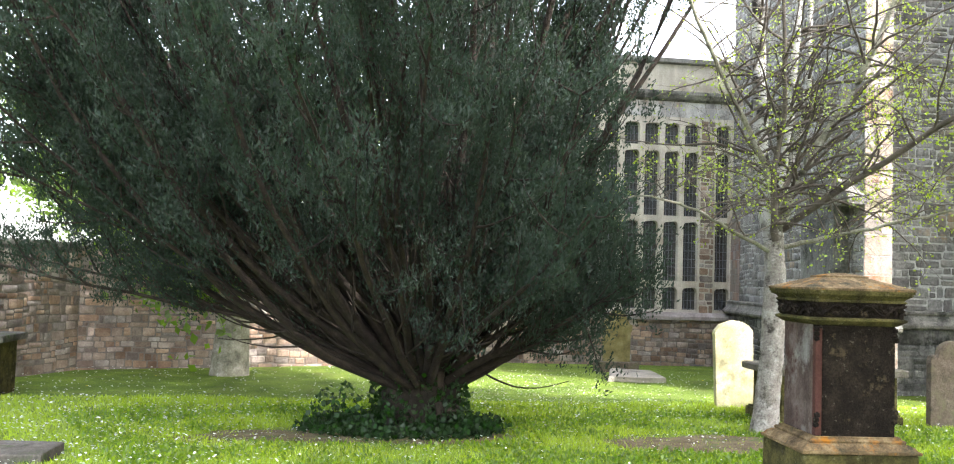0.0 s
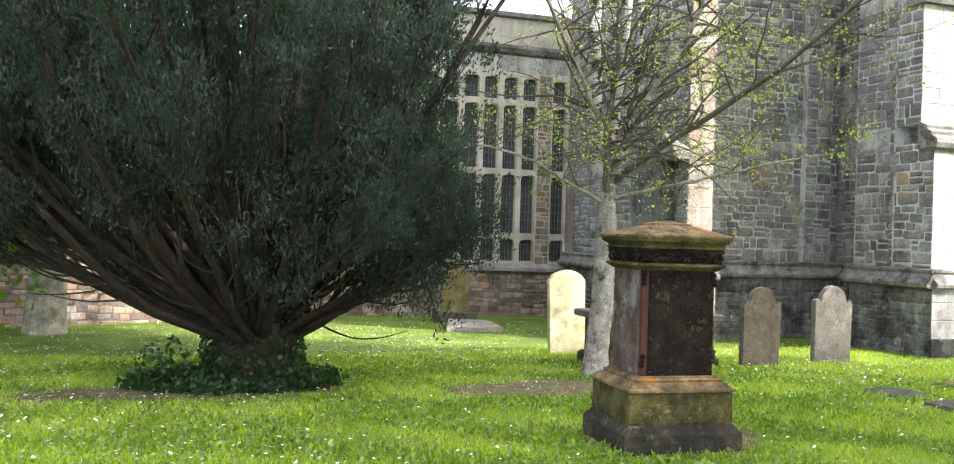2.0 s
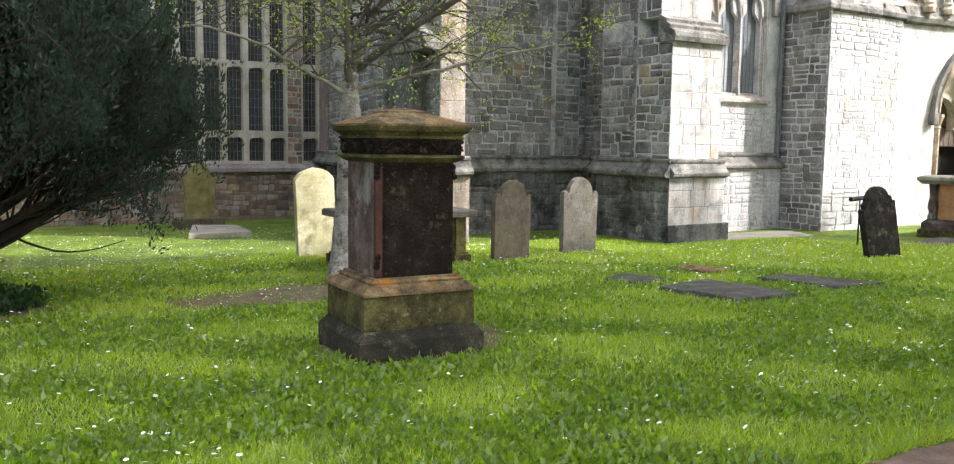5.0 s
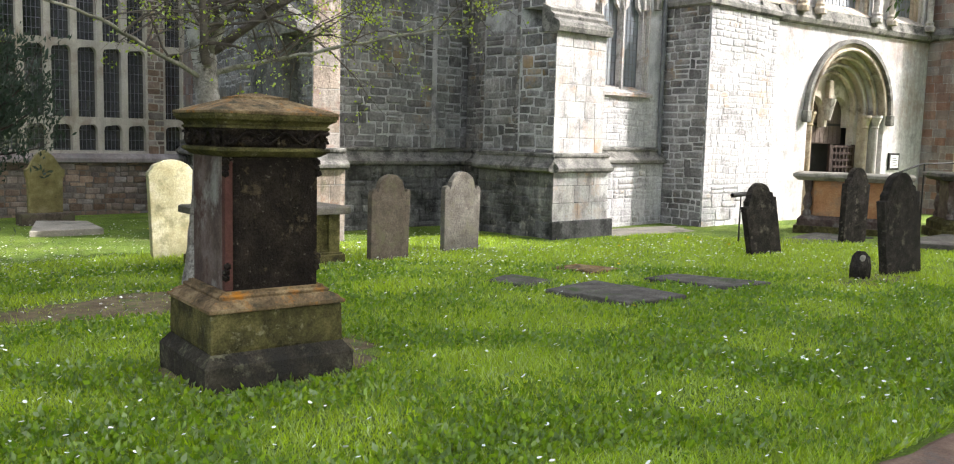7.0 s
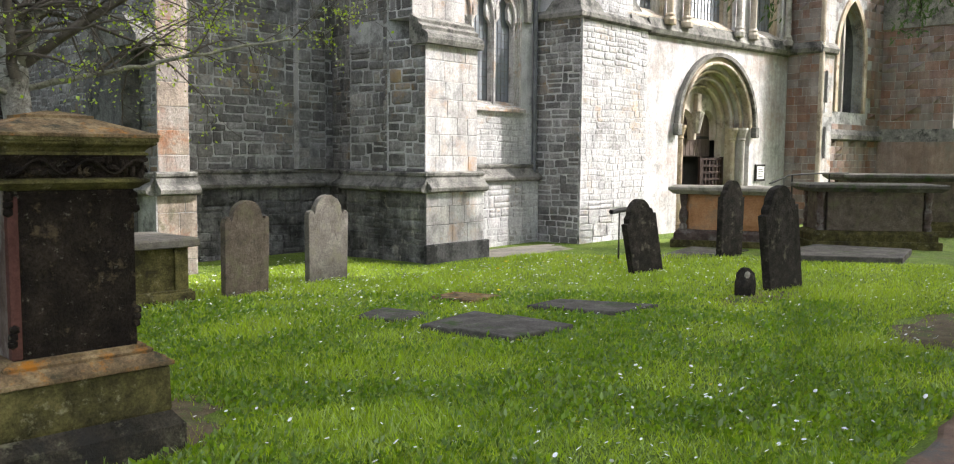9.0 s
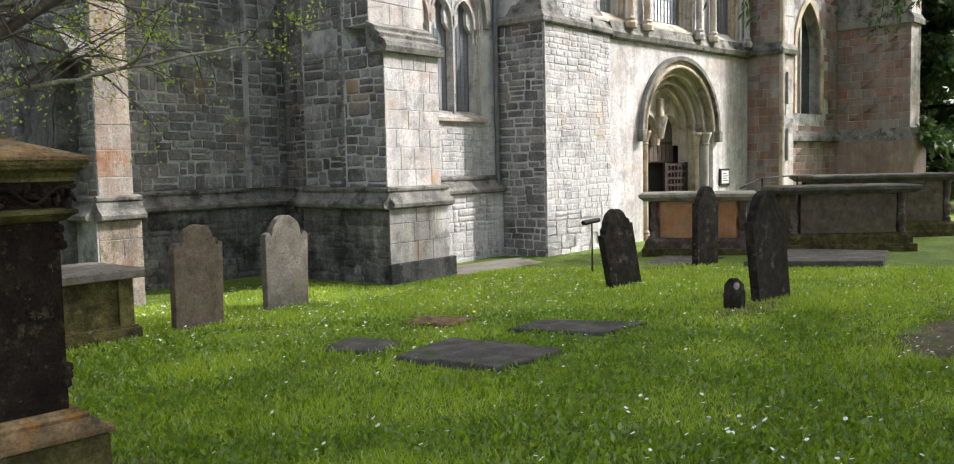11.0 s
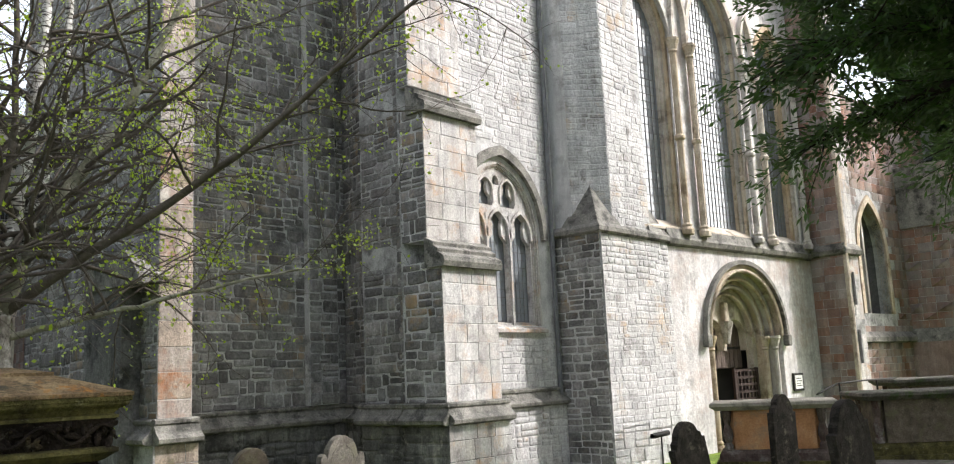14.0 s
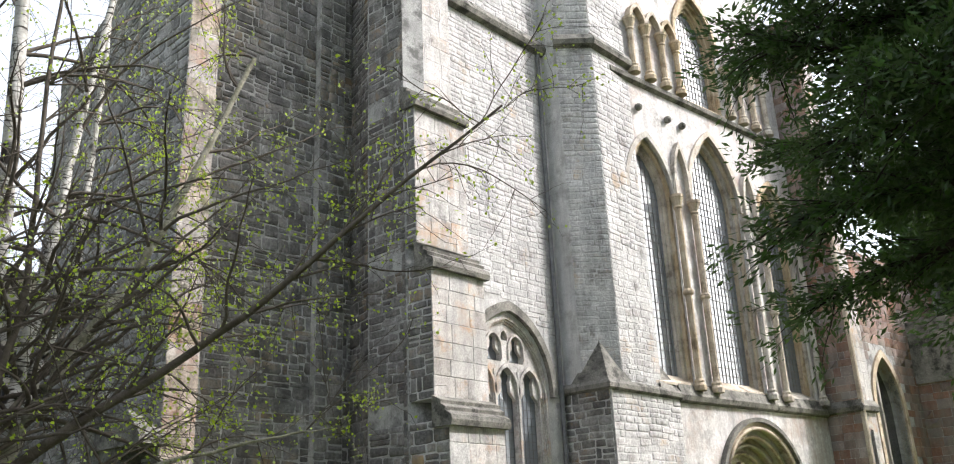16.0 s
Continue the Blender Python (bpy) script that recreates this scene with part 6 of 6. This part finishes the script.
    tubes("twig_mass", twigs, TWIG, t, sides=3)["kind"] = "stuff"
    v, f = sprays(leaves, ldirs, 0.038, 0.014, 3, 0.045, 33)
    ob = np_mesh("crown", v, f, BIRCH_LEAF, t)
    ob["kind"], ob["label"] = "stuff", "sparse small yellow-green spring leaves"


birch_tree()


def spreading_yew(name, label, x, y, seed, boughs, zmin, zmax, reach, leaf, trunk_r, per=10, clump=2, size=(0.085, 0.0095)):
    """A yew with a bole and wide drooping boughs of flat sprays."""
    g = np.random.default_rng(seed)
    t = thing(name, label, "tree", pose(x, y, ground_z(x, y)))
    c = np.array([(0, 0, -0.2), (0.03, 0, 1.2), (-0.05, 0.03, 2.8), (0.05, 0, 4.6), (0, 0, zmax)])
    tubes("trunk", [(c, np.array([trunk_r * 1.3, trunk_r, trunk_r * 0.85, trunk_r * 0.6, 0.05]))], YEW_BARK, t, sides=12)
    pts, dirs, thin = [], [], []
    for k in range(boughs):
        u = (k + 0.5) / boughs
        z0 = zmin - 0.3 + (zmax - zmin) * u
        a = 2 * math.pi * (k * 0.618034 % 1)
        d = np.array([math.cos(a), math.sin(a), 0.42 + 0.4 * u])
        ln = reach * (1.0 - 0.62 * u) * g.uniform(0.8, 1.12)
        b = curve_pts((0, 0, z0), d, ln, 9, (0, 0, -0.20), 0.05, g)
        tubes("bough", [(b, np.linspace(0.09 * (1.1 - u), 0.012, 10))], YEW_BARK, t, sides=5)
        for i in range(2, 10):
            for _ in range(6):
                d2 = (b[i] - b[i - 1]) / np.linalg.norm(b[i] - b[i - 1]) + g.normal(0, 0.65, 3) * (1, 1, 0.5)
                s = curve_pts(b[i], d2, g.uniform(0.5, 1.0), 5, (0, 0, -0.55), 0.08, g)
                thin.append((s, np.linspace(0.012, 0.003, 6)))
                for q in s[1:]:
                    pts += [q + g.normal(0, 0.07, 3) * (1, 1, 0.6) for _ in range(clump)]
                    dd = (s[-1] - s[0]) / (np.linalg.norm(s[-1] - s[0]) + 1e-6)
                    dirs += [tuple(dd)] * clump
    tubes("twig_mass", thin, YEW_BARK, t, sides=3)["kind"] = "stuff"
    v, f = sprays(pts, dirs, *size, per, 0.055, seed + 1)
    ob = np_mesh("crown", v, f, leaf, t)
    ob["kind"], ob["label"] = "stuff", "dark drooping sprays of needles"
    return t


spreading_yew("yew_tree", "dark yew overhanging the lawn with drooping boughs", 11.35, 3.30, 61, 84, 4.1, 11.0, 3.15, YEW_LEAF2, 0.33, per=6, size=(0.11, 0.0165))
# Unseen trees added behind the path so the near lawn lies in shade.
for k, (tx, ty) in enumerate(((6.0, -7.0), (12.6, -8.0), (18.4, -7.3), (24.2, -7.9), (30.2, -7.4))):
    spreading_yew("shade_tree", "tall unseen tree added behind the footpath for shade", tx, ty, 62 + k, 56, 5.0, 21.0, 5.6, YEW_LEAF2, 0.42, per=2, clump=2, size=(0.46, 0.16))
spreading_yew("evergreen_tree", "dark evergreen beyond the far buttress", 34.5, 9.3, 74, 90, 0.8, 13.0, 5.0, YEW_LEAF2, 0.35, per=2, size=(0.30, 0.075))


def far_tree(x, y, z, r, seed, label, trunk=0.3):
    g = np.random.default_rng(seed)
    t = thing("broadleaf_tree", label, "tree", pose(x, y, -0.3))
    tubes("trunk", [(np.array([(0, 0, -0.2), (0.05, 0, 1.5), (0.0, 0.1, z)]), np.array([trunk * 1.25, trunk * 0.85, trunk * 0.5]))], PALE_BRANCH, t, sides=12)
    pts, lim = [], []
    for k in range(26):
        d = g.normal(0, 1, 3)
        d[2] = abs(d[2]) * 0.8
        b = curve_pts((0, 0, z * g.uniform(0.55, 1.0)), d, r * g.uniform(0.6, 1.1), 7, (0, 0, 0.1), 0.12, g)
        lim.append((b, np.linspace(0.07, 0.01, 8)))
        for q in b[2:]:
            pts += [q + g.normal(0, 0.45, 3) for _ in range(14)]
    tubes("limb_mass", lim, PALE_BRANCH, t, sides=5)
    v, f = sprays(pts, np.tile([0, 0, 0.2], (len(pts), 1)), 0.16, 0.055, 5, 0.14, seed + 1)
    ob = np_mesh("crown", v, f, FARLEAF, t)
    ob["kind"] = "stuff"


far_tree(-2.25, 16.2, 3.2, 2.6, 71, "pale-trunked broadleaf tree before the churchyard wall", trunk=0.30)
far_tree(-6.5, 24.0, 5.0, 4.5, 72, "sunlit broadleaf tree beyond the churchyard wall")
far_tree(-1.0, 26.0, 5.5, 4.5, 73, "sunlit broadleaf tree beyond the churchyard wall")
far_tree(-12.0, 19.0, 5.0, 4.5, 74, "sunlit broadleaf tree beyond the churchyard wall")


# ---- grass and flowers ----
def free_of_things(x, y):
    free = (np.abs(x - 3.73) > 0.5) | (np.abs(y - 6.485) > 0.45)
    for x0, x1, y0, y1 in ((7.48, 8.38, 6.42, 7.56), (9.1, 9.8, 6.5, 7.42), (7.4, 7.98, 7.85, 8.42), (8.85, 9.38, 8.15, 8.68), (0.0, 0.85, 5.2, 5.7), (-3.6, -2.6, 8.0, 8.6)):
        free &= ~((x > x0) & (x < x1) & (y > y0) & (y < y1))
    return free


def on_soil(x, y):
    soil = ((x - 3.75) / 1.1) ** 2 + ((y - 9.25) / 0.62) ** 2 < 1
    soil |= ((x - 0.1) / 1.7) ** 2 + ((y - 9.6) / 0.65) ** 2 < 1
    soil |= ((x - 3.95) / 0.8) ** 2 + ((y - 6.6) / 0.62) ** 2 < 1
    soil |= ((x - 10.9) / 1.0) ** 2 + ((y - 3.75) / 0.6) ** 2 < 1
    return soil


def grass():
    g = np.random.default_rng(90)
    n = 640000
    # thicker where the walk comes near: distance falls off from the path's middle
    d = 2.2 + 13.5 * g.random(n) ** 1.5
    a = g.uniform(math.radians(-30), math.radians(96), n)
    x, y = 1.2 + d * np.sin(a), 1.0 + d * np.cos(a)
    k = (y > 3.12) & free_of_things(x, y) & (y < 12.8) & ((x < 11) | (y < 11))
    soil = on_soil(x, y)
    k &= ~soil | (g.random(n) < 0.12)
    x, y, d = x[k], y[k], d[k]
    n = len(x)
    z = -0.02 * np.maximum(0, y - 7.5) - 0.012
    tall = 1 + 0.7 * np.clip(np.sin(x * 1.3 + 2 * np.sin(y * 0.9)) * np.sin(y * 1.7 + x * 0.4), 0, 1)
    h = g.uniform(0.028, 0.062, n) * tall
    w = g.uniform(0.0022, 0.0045, n) * (1 + d * 0.16)
    b = g.uniform(0, 6.283, n)
    lean = g.uniform(0.2, 1.1, n) * h
    c = g.uniform(0, 6.283, n)
    p = np.stack([x, y, z], 1)
    s = np.stack([np.cos(b), np.sin(b), 0 * b], 1) * w[:, None]
    tip = p + np.stack([np.cos(c) * lean, np.sin(c) * lean, h], 1)
    v = np.stack([p - s, p + s, tip], 1).reshape(-1, 3)
    f = np.arange(n * 3).reshape(-1, 3)
    tagged(np_mesh("grass", v, f, BLADE), "short green lawn grass blades", "grass", kind="stuff")


grass()


def clover():
    g = np.random.default_rng(93)
    n = 110000
    d, a = 2.2 + 9 * g.random(n) ** 1.4, g.uniform(math.radians(-25), math.radians(90), n)
    x, y = 1.2 + d * np.sin(a), 1.0 + d * np.cos(a)
    k = (y > 3.12) & free_of_things(x, y) & ~on_soil(x, y) & (np.sin(x * 2.3 + np.sin(y * 1.9)) * np.sin(y * 2.7 + x) > -0.6 + 0.7 * g.random(n))
    p = np.stack([x[k], y[k], -0.02 * np.maximum(0, y[k] - 7.5) + 0.02 * g.random(k.sum())], 1)
    v, f = sprays(p, np.tile([0, -0.1, 0.5], (len(p), 1)), 0.055, 0.014, 2, 0.012, 94)
    tagged(np_mesh("clover", v, f, CLOVER), "darker clover and weeds among the grass", "clover", kind="stuff")


clover()


def flowers(name, n, material, size, label, seed, base, spots):
    g = np.random.default_rng(seed)
    x, y = g.uniform(-6, 15, n), g.uniform(3.3, 18, n)
    dens = np.full(n, base)
    for cx, cy, r, q in spots:
        dens += q * np.exp(-((x - cx) ** 2 + (y - cy) ** 2) / r ** 2)
    k = (g.random(n) < dens) & free_of_things(x, y) & ((x < 10.5) | (y < 10.5))
    x, y = x[k], y[k]
    n = len(x)
    z = -0.02 * np.maximum(0, y - 7.5) + g.uniform(0.03, 0.06, n)
    r = size * g.uniform(0.7, 1.25, n)
    a = np.arange(7) * 2 * np.pi / 7
    tx, ty = g.normal(0, 0.3, n), g.normal(-0.25, 0.3, n)
    px, py = r[:, None] * np.cos(a), r[:, None] * np.sin(a)
    ring = np.stack([x[:, None] + px, y[:, None] + py, z[:, None] + px * tx[:, None] + py * ty[:, None]], 2)
    v = ring.reshape(-1, 3)
    f = np.arange(n * 7).reshape(-1, 7)
    tagged(np_mesh(name, v, f, material), label, "flowers", kind="stuff")


flowers("daisies", 42000, WHITE, 0.013, "small white daisies scattered over the lawn", 95, 0.10, [(1.2, 5.0, 1.4, 0.35), (-2.5, 9.5, 3.0, 0.5), (2.5, 13.0, 2.6, 0.5), (6.3, 3.9, 0.9, 0.3), (8.5, 10.0, 2.2, 0.3), (12, 9.5, 1.5, 0.25), (-1.5, 7, 2, 0.3)])
flowers("dandelions", 5000, YELLOW, 0.018, "yellow dandelions near the church wall", 96, 0.004, [(12.6, 9.6, 1.4, 0.3), (11, 9.8, 1.2, 0.2)])
